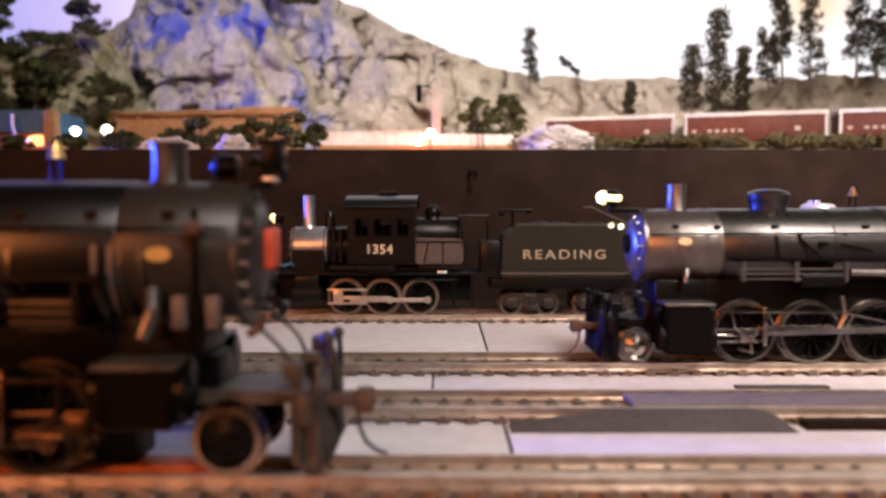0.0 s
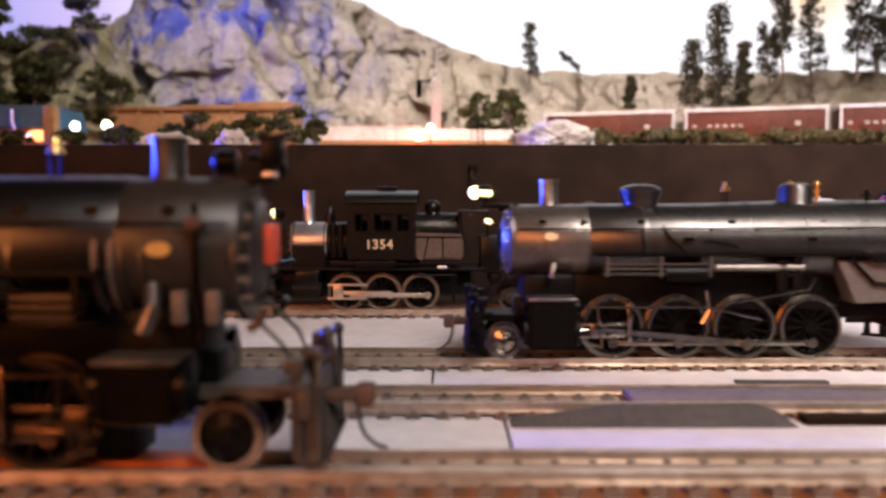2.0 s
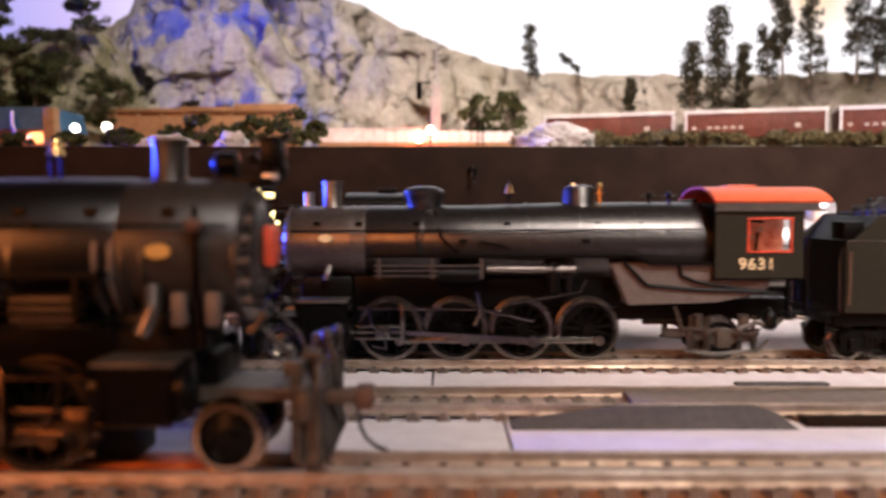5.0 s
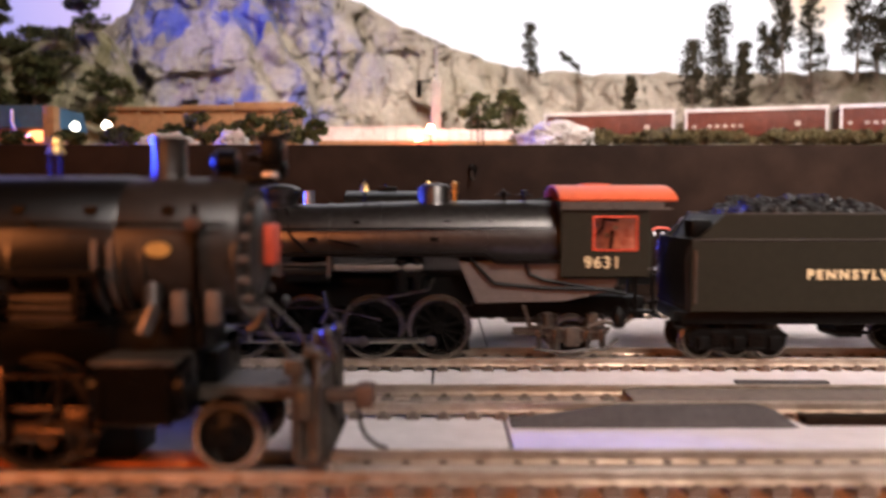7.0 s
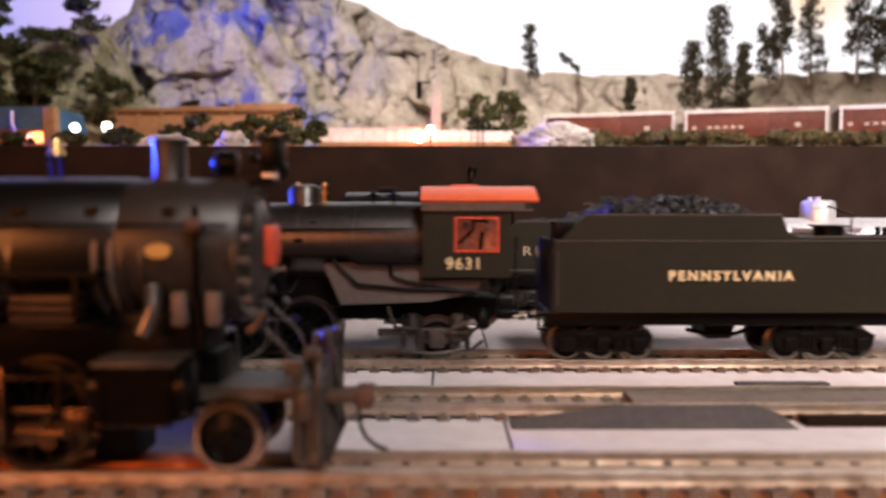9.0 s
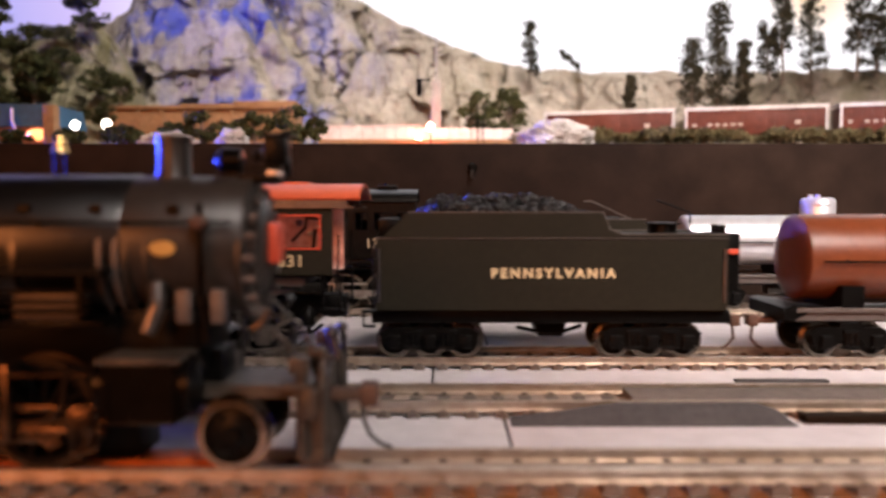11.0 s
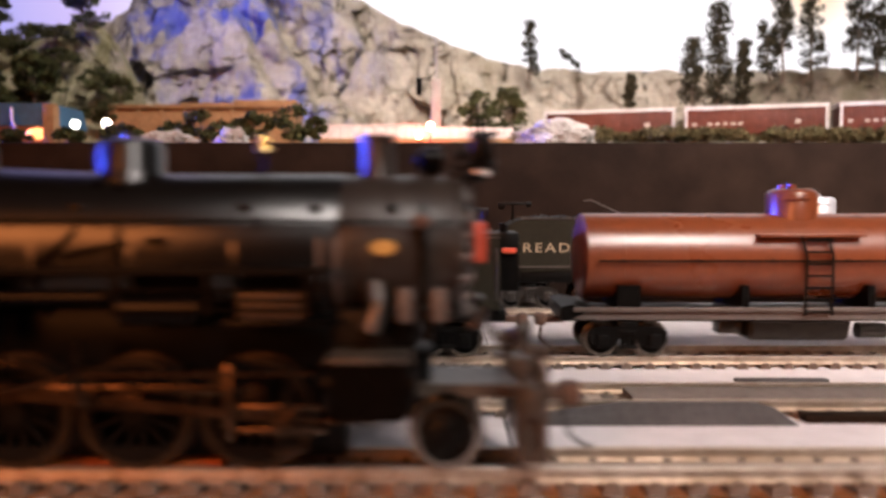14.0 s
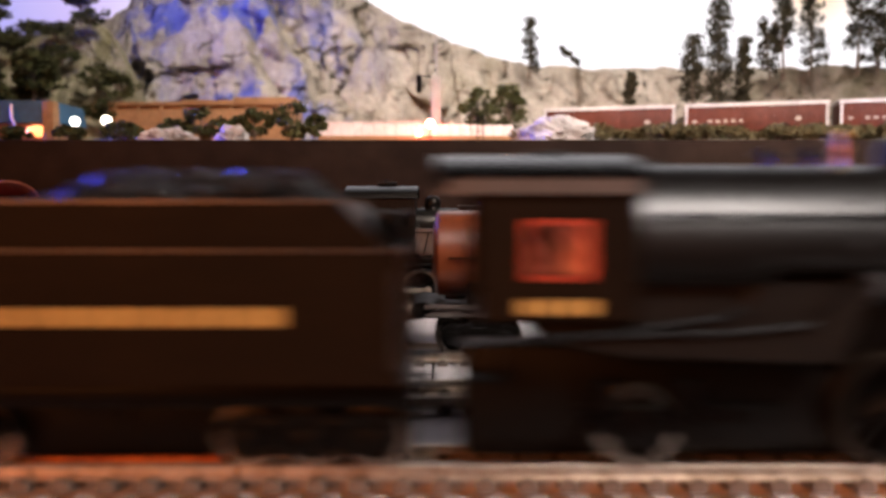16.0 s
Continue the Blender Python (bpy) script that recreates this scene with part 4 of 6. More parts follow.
def tank_car(name, label, x0, x1, dome_x, r, axis, paint, dome_top):
    top = new(name)
    tagged(top, label, "tank car", "tank cars")
    moving = {"wheels": []}
    bm = NB()
    lathe(bm, (0, 0, axis), "x", [(x0 - 1.5, 1.0), (x0 - 1.4, r * 0.45), (x0 - 0.9, r * 0.8), (x0 - 0.3, r * 0.95), (x0 + 0.2, r), (x1 - 0.2, r), (x1 + 0.3, r * 0.95), (x1 + 0.9, r * 0.8), (x1 + 1.4, r * 0.45), (x1 + 1.5, 1.0)], 56)
    tank = part("tank", bm, paint, top)
    for x in (x0 + 11, dome_x - 18, dome_x + 18, x1 - 11):
        bm = NB()
        ring_x(bm, x, x + 0.5, r + 0.12, axis, 48)
        part("seam", bm, paint, tank)
    bm = NB()
    for s in (-1, 1):
        pipe(bm, [(x0 + 3, (r + 1) * s, axis - 0.6), (x1 - 3, (r + 1) * s, axis - 0.6)], 0.32, 6)
        for x in np.linspace(x0 + 10, x1 - 10, 6):
            rod(bm, (x, (r - 0.5) * s, axis - 0.4), (x, (r + 1.4) * s, axis - 0.6), 0.5, seg=6)
    part("handrail", bm, DARK, top)
    bm = NB()
    lathe(bm, (dome_x, 0, 0), "z", [(axis + r - 3.5, 7.2), (dome_top - 1.6, 7.2), (dome_top - 0.6, 6.6), (dome_top, 5.2), (dome_top + 0.15, 0.1)], 32)
    dome = part("dome", bm, paint, tank)
    bm = NB()
    for a, k in ((0, 0), (2.1, 3.6), (4.2, 3.6)):
        rod(bm, (dome_x + k * math.cos(a), k * math.sin(a), dome_top - 0.5), (dome_x + k * math.cos(a), k * math.sin(a), dome_top + 1.4), 1.1, seg=10)
    pipe(bm, [(dome_x - 5.4, -5.2, dome_top - 3), (dome_x - 2, -7.5, dome_top - 3), (dome_x + 2, -7.5, dome_top - 3)], 0.3, 6)
    part("dome_valve", bm, paint, dome)
    for s in (-1, 1):
        bm = NB()
        box(bm, dome_x - 15, dome_x + 15, (r - 3.5) * s, (r + 1.6) * s, axis + 6.2, axis + 7.0, 0.15)
        part("dome_platform", bm, paint, top)
        bm = NB()
        for x in (dome_x - 1.5, dome_x + 6):
            pipe(bm, [(x - 1.4, (r + 0.6) * s, axis + 6.6), (x, (r + 1.2) * s, axis + 1), (x, (r + 1.2) * s, axis - 16)], 0.42, 6)
        ladder = part("ladder", bm, DARK, top)
        for z in np.arange(axis - 15, axis + 6, 3.4):
            bm = NB()
            rod(bm, (dome_x - 1.5, (r + 1.2) * s, z), (dome_x + 6, (r + 1.2) * s, z), 0.34, seg=6)
            part("rung", bm, DARK, ladder)
        bm = NB()
        box(bm, x0 - 4, x1 + 4, 11.0 * s, 13.6 * s, 13.6, 14.8, 0.2)
        box(bm, x0 - 4, x1 + 4, 11.6 * s, 12.4 * s, 11.2, 13.6)
        part("side_sill", bm, FIREBOX, top)
    for x in (x0 + 12, dome_x - 18, dome_x + 18, x1 - 12):
        bm = NB()
        w = 3.2 if x in (x0 + 12, x1 - 12) else 1.0
        slab(bm, [(x - w, 13.8), (x + w, 13.8), (x + w, axis - r + 5), (x - w, axis - r + 5)], -12.6, 12.6)
        part("saddle", bm, DARK, top)
    bm = NB()
    box(bm, x0 - 6, x1 + 6, -5, 5, 9.6, 14.0, 0.3)
    slab(bm, [(x0 - 7.5, 11.2), (x0 - 5, 11.2), (x0 + 2, 14.6), (x0 - 5, 15.6), (x0 - 7.5, 14.8)], -12.8, 12.8)
    slab(bm, [(x1 + 7.5, 11.2), (x1 + 5, 11.2), (x1 - 2, 14.6), (x1 + 5, 15.6), (x1 + 7.5, 14.8)], -12.8, 12.8)
    part("underframe", bm, DARK, top)
    bm = NB()
    slab(bm, [(dome_x - 15, 4.4), (dome_x + 14, 4.4), (dome_x + 15, 10.4), (dome_x - 14, 10.4)], -8, 8)
    bmesh.ops.bevel(bm, geom=bm.edges[:], offset=0.6 * K, segments=2, affect="EDGES")
    box(bm, dome_x - 22, dome_x - 15, -3, 3, 5.5, 9.5, 0.4)
    rod(bm, (dome_x + 18, -5, 7), (dome_x + 26, -5, 7), 2.4, seg=16)
    part("weight_box", bm, STEELDARK, top, "grey box hung below the frame")
    bogie(top, x0 + 12, 14.6, 2, moving, DARK)
    bogie(top, x1 - 12, 14.6, 2, moving, DARK)
    coupler(top, x0 - 5, -1)
    coupler(top, x1 + 5, 1)
    return top, moving


MID_Y, NEAR_Y, BACK_Y = 0.23025, 0.12925, 0.33325
MID_Z, NEAR_Z = 0.0043, 0.0066

P_MID = dict(paints=(TENDER, FIREBOX, SMOKE, JACKET, GOLD, DARK), front=1.0, ring=24.3, cab=(123.0, 147.6), tailroof=7.6, window=(132.4, 143.8), stack=13.8, top=52.1, plate=13.2, domes=[(41.2, 5.9, 50.4), (87.5, 5.0, 51.0)], bell=66.6,
             whistles=(85.5, 93.5), fittings=(108, 114), headlight=-7.6, lit=True, cyl=(6.4, 19.6), drivers=(31.4, 50.4, 69.6, 88.9), pilot=-9.5, trail=127, lead_r=4.85, step=False, chest=(3.8, 17.4), sill=(32.4, 41.0), arch=5.9, low=1.4, tail=98)
P_NEAR = dict(paints=(BROWN_BLACK, DIM_FIREBOX, DIM_SMOKE, DIM_JACKET, DIM_GOLD, DIM_GEAR), front=-3.2, ring=16.5, cab=(130.0, 154.0), tailroof=6.2, window=(137.6, 146.4), stack=11.4, top=51.0, plate=9.7, domes=[(52.5, 5.2, 50.6), (81.0, 5.0, 50.4)], bell=30.5,
              whistles=(92,), fittings=(97, 104), headlight=-7.4, lit=False, cyl=(5.6, 17.4), drivers=(30.0, 49.2, 68.4, 87.6), pilot=-14.5, trail=128, lead_r=5.6, step=True, chest=(9.2, 18.4), sill=(31.2, 38.8), tyre=DIM_TYRE, arch=5.2, low=0.3, tail=156)
loco_mid, gear_mid = locomotive("steam_locomotive", "black steam locomotive with orange-red cab roof and lit headlight", P_MID, ROOF, "9631", 3)
tender_mid, gear_tender_mid = big_tender("coal_tender", "dark green-black tender lettered in gold, heaped with coal", 159.6, 258.3, "PENNSYLVANIA")
tank_mid, gear_tank_mid = tank_car("tank_car", "brown-red tank car with ladder and dome", 283.5, 410, 346.7, 12.7, 28.7, TANK, 48.7)
loco_near, gear_near = locomotive("steam_locomotive", "brown-black steam locomotive in darkened paint with upright red front plate", P_NEAR, DIM_GEAR, "", 5)
grow(loco_near, 1.0, 1.05)
tender_near, gear_tender_near = big_tender("coal_tender", "dark brown-black tender with a gold lettering bar", 165, 263, "", 0.3, BROWN_BLACK)
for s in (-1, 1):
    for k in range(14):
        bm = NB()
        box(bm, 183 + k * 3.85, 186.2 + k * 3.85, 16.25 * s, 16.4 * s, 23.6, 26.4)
        part("lettering_bar", bm, DIM_GOLD, tender_near, "gold lettering too blurred to read")


# ---- the standing camelback switcher, its tender and the silver tank car on the back track ----
def switcher():
    top = new("switcher_locomotive")
    tagged(top, "small camelback switching locomotive with a silver smokebox on the back track", "steam locomotive", "steam locomotives")
    ax, r = 28.6, 8.4
    bm = NB()
    lathe(bm, (0, 0, ax), "x", [(-65.6, 3.0), (-65.4, 6.6), (-64.6, 8.0), (-63.8, r), (-50, r), (-49.6, r)], 40)
    smoke = part("smokebox", bm, DULL_SILVER, top, "bright silver smokebox")
    bm = NB()
    slab(bm, [(-64, 18), (-50.4, 18), (-50.4, 27.2), (-64, 27.2)], -8.7, 8.7)
    part("smokebox_saddle", bm, BLACK, top, "black saddle under the smokebox")
    bm = NB()
    for x in (-64.2, -51):
        ring_x(bm, x, x + 0.8, r + 0.2, ax)
    pipe(bm, [(-64, -8.6, ax - 1), (-50, -8.6, ax - 1)], 0.3, 6)
    for i in range(12):
        a = i * math.pi / 6
        rod(bm, (-66.2, 7.2 * math.cos(a), ax + 7.2 * math.sin(a)), (-64, 7.2 * math.cos(a), ax + 7.2 * math.sin(a)), 0.5, seg=6)
    part("smokebox_ring", bm, SMOKE, smoke)
    bm = NB()
    lathe(bm, (-58, 0, 0), "z", [(ax + r - 1.5, 3.6), (ax + r + 0.4, 2.8), (ax + r + 1, 2.6), (49.8, 2.5), (50.6, 2.5), (50.6, 1.8), (48, 1.8)], 24)
    part("chimney", bm, DULL_SILVER, top, "tall straight silver stack")
    bm = NB()
    lathe(bm, (0, 0, ax), "x", [(-50, r - 0.2), (-38, r + 0.4), (-11, r + 1.2), (-10, r + 1.2)], 40)
    part("boiler", bm, BLACK, top)
    bm = NB()
    lathe(bm, (-49, 0, 0), "z", [(36, 2.4), (40, 2.2), (42.5, 1.9), (44, 0.9), (44.2, 0.1)], 20)
    rod(bm, (-49, 0, 43), (-49, 0, 46.4), 0.5, seg=8)
    for x in (-46.5, -43.5):
        rod(bm, (x, -7.4, 22), (x, -7.4, 36), 1.6, seg=14)
    part("sand_dome", bm, BLACK, top)
    # wide firebox behind the cab, with the boiler's black rear course above it
    bm = NB()
    slab(bm, [(-12, 21.6), (8.6, 21.6), (8.6, 30.4), (7.4, 32.2), (-12, 32.6)], -13, 13)
    bmesh.ops.bevel(bm, geom=bm.edges[:], offset=0.8 * K, segments=2, affect="EDGES")
    fire = part("firebox", bm, SMOKE, top, "wide grey-black firebox")
    bm = NB()
    pipe(bm, [(-12, -13.4, 31.0), (8, -13.4, 31.0)], 0.28, 6)
    pipe(bm, [(-8, -13.3, 22), (-6, -13.3, 31)], 0.28, 6)
    pipe(bm, [(8.4, -13.2, 21), (9.6, -13.2, 28), (8.6, -13.2, 31)], 0.3, 6)
    box(bm, -0.4, 0.2, -13.3, -13, 22, 31)
    part("handrail", bm, DARK, fire)
    bm = NB()
    for z in (23.4, 26.2, 29.0):
        for x in np.arange(-10.5, 8, 2.6):
            ball(bm, (x, -13.0, z), 0.26, sub=1)
    part("stay_bolt", bm, SMOKE, fire)
    bm = NB()
    lathe(bm, (0, 0, 33.6), "x", [(-12, 7.4), (6.2, 7.4), (7.0, 6.8), (7.3, 0.4)], 40)
    part("rear_course", bm, BLACK, top, "black rear boiler course")
    bm = NB()
    lathe(bm, (-4.4, 0, 0), "z", [(40, 3.6), (41.2, 3.0), (42, 3.4), (44, 3.5), (45.6, 2.7), (46.4, 1.4), (46.6, 0.2)], 24)
    rod(bm, (-4.4, 0, 46), (-4.4, 0, 47.6), 0.5, seg=8)
    part("steam_dome", bm, BLACK, top)
    bm = NB()
    box(bm, 6.6, 19.5, -11, 11, 41.4, 42.1, 0.2)
    rod(bm, (8.4, -10, 32), (7.4, -10, 41.5), 0.4, seg=6)
    rod(bm, (18.6, -10, 20), (18.6, -10, 41.5), 0.4, seg=6)
    part("rear_canopy", bm, BLACK, top)
    bm = NB()
    ball(bm, (11.5, -10.6, 40.2), 0.9)
    part("classification_lamp", bm, STEELDARK, top)
    bm = NB()
    box(bm, 24, 38, -6, -1, 43.6, 44.6, 0.3)
    rod(bm, (30, -3.5, 36), (30, -3.5, 43.8), 0.5, seg=8)
    ball(bm, (25, -4.5, 43), 1.5)
    ball(bm, (36.6, -4.5, 43.8), 1.3)
    part("rear_headlight", bm, DARK, top, "dark rear lamp bracket")
    bm = NB()
    box(bm, -2.4, 1.6, -13.2, -12.4, 17.8, 18.9, 0.2)
    part("white_plate", bm, SILVER, top, "small white plate")
    bm = NB()
    pipe(bm, [(-71, -6, 22), (-68, -8, 20.5), (-64, -8.4, 21.6), (-62, -8, 20)], 0.55, 8)
    part("blue_wire", bm, BLUEROOF, top, "thin blue wire")
    # cab astride the boiler, three windows a side
    for s in (-1, 1):
        bm = NB()
        ya, yb = 13.2 * s, 14.2 * s
        x0, x1, zb, zt = -39.8, -11.6, 21.6, 45.4
        wins = [(-36.5, -31.4), (-28.6, -21.6), (-19.0, -14.4)]
        xs = [x0] + [v for w in wins for v in w] + [x1]
        box(bm, x0, x1, ya, yb, zb, 33.4)
        wall = part("cab_side", bm, BLACK, top)
        for i in range(0, len(xs), 2):
            bm = NB()
            box(bm, xs[i], xs[i + 1], ya, yb, 33.4, 40.6)
            part("window_post", bm, BLACK, wall)
        bm = NB()
        box(bm, x0, x1, ya, yb, 40.6, zt)
        part("letter_board", bm, BLACK, wall)
        for a, b in wins:
            bm = NB()
            for p, q in (((a, 33.4), (b, 33.4)), ((a, 40.6), (b, 40.6)), ((a, 33.4), (a, 40.6)), ((b, 33.4), (b, 40.6)), (((a + b) / 2, 33.4), ((a + b) / 2, 40.6))):
                rod(bm, (p[0], yb, p[1]), (q[0], yb, q[1]), 0.32, seg=6)
            part("window_frame", bm, DARK, wall)
        m = Matrix.Translation((-26.6 * K, 14.3 * s * K, 27.8 * K)) @ Matrix.Rotation(math.pi if s > 0 else 0, 4, "Z") @ Matrix.Rotation(math.pi / 2, 4, "X")
        text_mesh("cab_number", "1354", 5.4, FADED_GOLD, wall, m, spread=1.1, heavy=0.1)
    bm = NB()
    box(bm, -39.8, -39, -13, 13, 21.6, 46)
    box(bm, -12.4, -11.6, -13, 13, 38, 46)
    part("cab_end", bm, BLACK, top)
    bm = NB()
    slab_roof(bm, -41, -10.6, 15.4, 45.6, 50.6)
    part("cab_roof", bm, BLACK, top, "arched black cab roof")
    bm = NB()
    box(bm, -28, -20, -3, 3, 50.8, 52.4, 0.4)
    rod(bm, (-24.5, 0, 51), (-24.5, 0, 53.4), 0.7, seg=8)
    part("roof_vent", bm, DARK, top)
    bm = NB()
    box(bm, -72, 18, -12.6, 12.6, 16.8, 18.0, 0.2)
    box(bm, -70, 12, -5, 5, 6, 17, 0.3)
    box(bm, -36, -20, -13.6, -10, 18.2, 21, 0.3)
    rod(bm, (-12, -12.4, 15), (6, -12.4, 15), 0.5, seg=8)
    box(bm, 4, 5, -13.4, -12, 4, 17)
    box(bm, 12, 13, -13.4, -12, 4, 17)
    part("main_frame", bm, DARK, top)
    bm = NB()
    box(bm, -74, -71.5, -14, 14, 7, 12.5, 0.3)
    for s in (-1, 1):
        pipe(bm, [(-72, 8 * s, 12), (-68, 7 * s, 20), (-65, 6 * s, 25)], 0.5, 6)
        box(bm, -75, -71, 10 * s, 14 * s, 2.4, 3.4)
    part("pilot_beam", bm, DARK, top)
    coupler(top, -73, -1)
    bm = NB()
    lathe(bm, (0, 0, 40.6), "x", [(-73, 1.8), (-72.4, 2.0), (-69.4, 2.0), (-68.8, 1.2)], 20)
    pipe(bm, [(-70.4, 0, 39), (-68, 0, 34)], 0.7, 8)
    hl = part("headlight", bm, DARK, top)
    bm = NB()
    lathe(bm, (0, 0, 40.6), "x", [(-73.9, 0.4), (-73.4, 1.4), (-73, 1.7), (-72.9, 1.7)], 20)
    # ball wider than the lens, giving the lamp's bloom a shape
    ball(bm, (-73.4, 0, 40.6), 2.0, sub=3)
    part("lens", bm, HEADLIGHT, hl, "glowing headlight lens")
    for s in (-1, 1):
        bm = NB()
        rod(bm, (-63, 11.4 * s, 9), (-51, 11.4 * s, 9), 3.4, seg=24)
        box(bm, -62, -52, 6 * s, 14 * s, 11, 17, 0.8)
        part("cylinder", bm, BLACK, top)
        for x in (-41.2, -25.6, -9.6):
            w = spoked_wheel(top, x, 7.4, 7.4, s, "driver", 12)
            w.rotation_euler = (0, radians(20), 0)
            for c in w.children:
                if c.name.startswith("tyre"):
                    c.data.materials[0] = RUSTY
        bm = NB()
        y = 10.8 * s
        box(bm, -38, -6.4, y - 0.5, y + 0.5, 5.4, 7.2, 0.2)
        for x in (-38, -22.4, -6.4):
            rod(bm, (x, y - 0.8, 6.3), (x, y + 0.8, 6.3), 1.5, seg=14)
        part("side_rod", bm, RAIL, top, "pale steel coupling rod")
        bm = NB()
        box(bm, -48.5, -32, 11.4 * s, 12.6 * s, 10.4, 11.2, 0.1)
        box(bm, -48.5, -32, 11.4 * s, 12.6 * s, 4.6, 5.4, 0.1)
        box(bm, -44, -22.4, 12.2 * s, 12.9 * s, 6.6, 8.2, 0.1)
        box(bm, -46, -42, 11 * s, 13.4 * s, 5.4, 10.6, 0.2)
        part("main_rod", bm, RAIL, top, "pale steel main rod")
    top.location = (0, BACK_Y, MID_Z)
    return top


def slab_roof(bm, x0, x1, half, z0, z1):
    arc = [(half * math.sin(a), z0 + (z1 - z0) * math.cos(a)) for a in np.linspace(-math.pi / 2, math.pi / 2, 13)]
    rows = []
    for x, k in ((x0, 1), (x1, 1), (x1, 0), (x0, 0)):
        rows.append([bm.verts.new((x * K, y * (1 if k else 0.97) * K, (z - (0 if k else 0.6)) * K)) for y, z in arc])
    for a in range(4):
        p, q = rows[a], rows[(a + 1) % 4]
        for i in range(len(arc) - 1):
            bm.faces.new((p[i], p[i + 1], q[i + 1], q[i]))
    bm.faces.new([rw[0] for rw in rows])
    bm.faces.new([rw[-1] for rw in rows][::-1])


def small_tender():
    top = new("small_tender")
    tagged(top, "black slope-backed tender lettered in gold on the back track", "tender", "tenders")
    x0, x1 = 24, 88
    bm = NB()
    slab(bm, [(x0, 15.4), (x1, 15.4), (x1, 33), (x1 - 3, 37.6), (x0 + 9, 37.6), (x0 + 5, 36.4), (x0 + 1, 33)], -13.6, 13.6)
    bmesh.ops.bevel(bm, geom=bm.edges[:], offset=0.8 * K, segments=2, affect="EDGES")
    body = part("tank_body", bm, TENDER, top)
    for s in (-1, 1):
        m = Matrix.Translation((50.6 * K, 13.75 * s * K, 25.6 * K)) @ Matrix.Rotation(math.pi if s > 0 else 0, 4, "Z") @ Matrix.Rotation(math.pi / 2, 4, "X") @ Matrix.Diagonal((1.25, 1, 1, 1))
        text_mesh("lettering", "READING", 5.4, FADED, body, m, spread=1.3, heavy=0.05)
        bm = NB()
        box(bm, x0, x1, 13.6 * s, 13.9 * s, 17.4, 18.2)
        rod(bm, (x0 + 9, 12.8 * s, 37.9), (x1 - 3, 12.8 * s, 37.9), 0.3, seg=6)
        part("edge_bead", bm, SMOKE, body)
    bm = NB()
    box(bm, x0 - 8, x0, -12, 12, 16, 31, 0.3)
    ring(bm, -12.6, -12, 1.2, 2.0, 16, (x0 - 5, 22.6))
    part("front_bunker", bm, BLACK, top)
    bm = NB()
    box(bm, x0 - 4, x1 + 2, -12.6, 12.6, 11, 15.6, 0.3)
    part("underframe", bm, DARK, top)
    coal_heap(top, x0 + 9, x1 - 6, 36.6, 38.8, 11, "small", 200)
    bm = NB()
    pipe(bm, [(60, -6, 45.4), (63, -6, 45.6), (81, -6, 37.4)], 0.35, 6)
    part("trolley_rod", bm, SMOKE, top, "thin slanting rod")
    bm = NB()
    pipe(bm, [(x1 - 2, -9, 33), (x1 + 3, -9, 35), (x1 + 7, -9, 34.6), (x1 + 11, -9, 32.4)], 0.45, 8)
    part("red_wire", bm, RED, top, "bright red wire")
    bm = NB()
    box(bm, x1 + 3, x1 + 9, -9.4, -8.8, 15.6, 20.0, 0.2)
    box(bm, x1, x1 + 4, -9.2, -8.9, 17, 18)
    part("white_tag", bm, SILVER, top, "small white tag")
    for k in range(3):
        bm = NB()
        ball(bm, (x1 + 1 + k * 3.6, -9.5, 32.2), 1.0)
        part("screw", bm, SILVER, top)
    g = {"wheels": []}
    bogie(top, 36.5, 15.6, 2, g, STEELDARK, 4.4, 11.2)
    bogie(top, 67.5, 15.6, 2, g, STEELDARK, 4.4, 11.2)
    coupler(top, x1 + 1, 1)
    top.location = (0, BACK_Y, MID_Z)
    return top


switcher()
small_tender()
tank_back, _ = tank_car("tank_car", "bright silver tank car with a tall dome on the back track", 104, 222, 162.5, 10.6, 28.8, SILVER, 47.0)
tank_back.location = (0, BACK_Y, MID_Z)

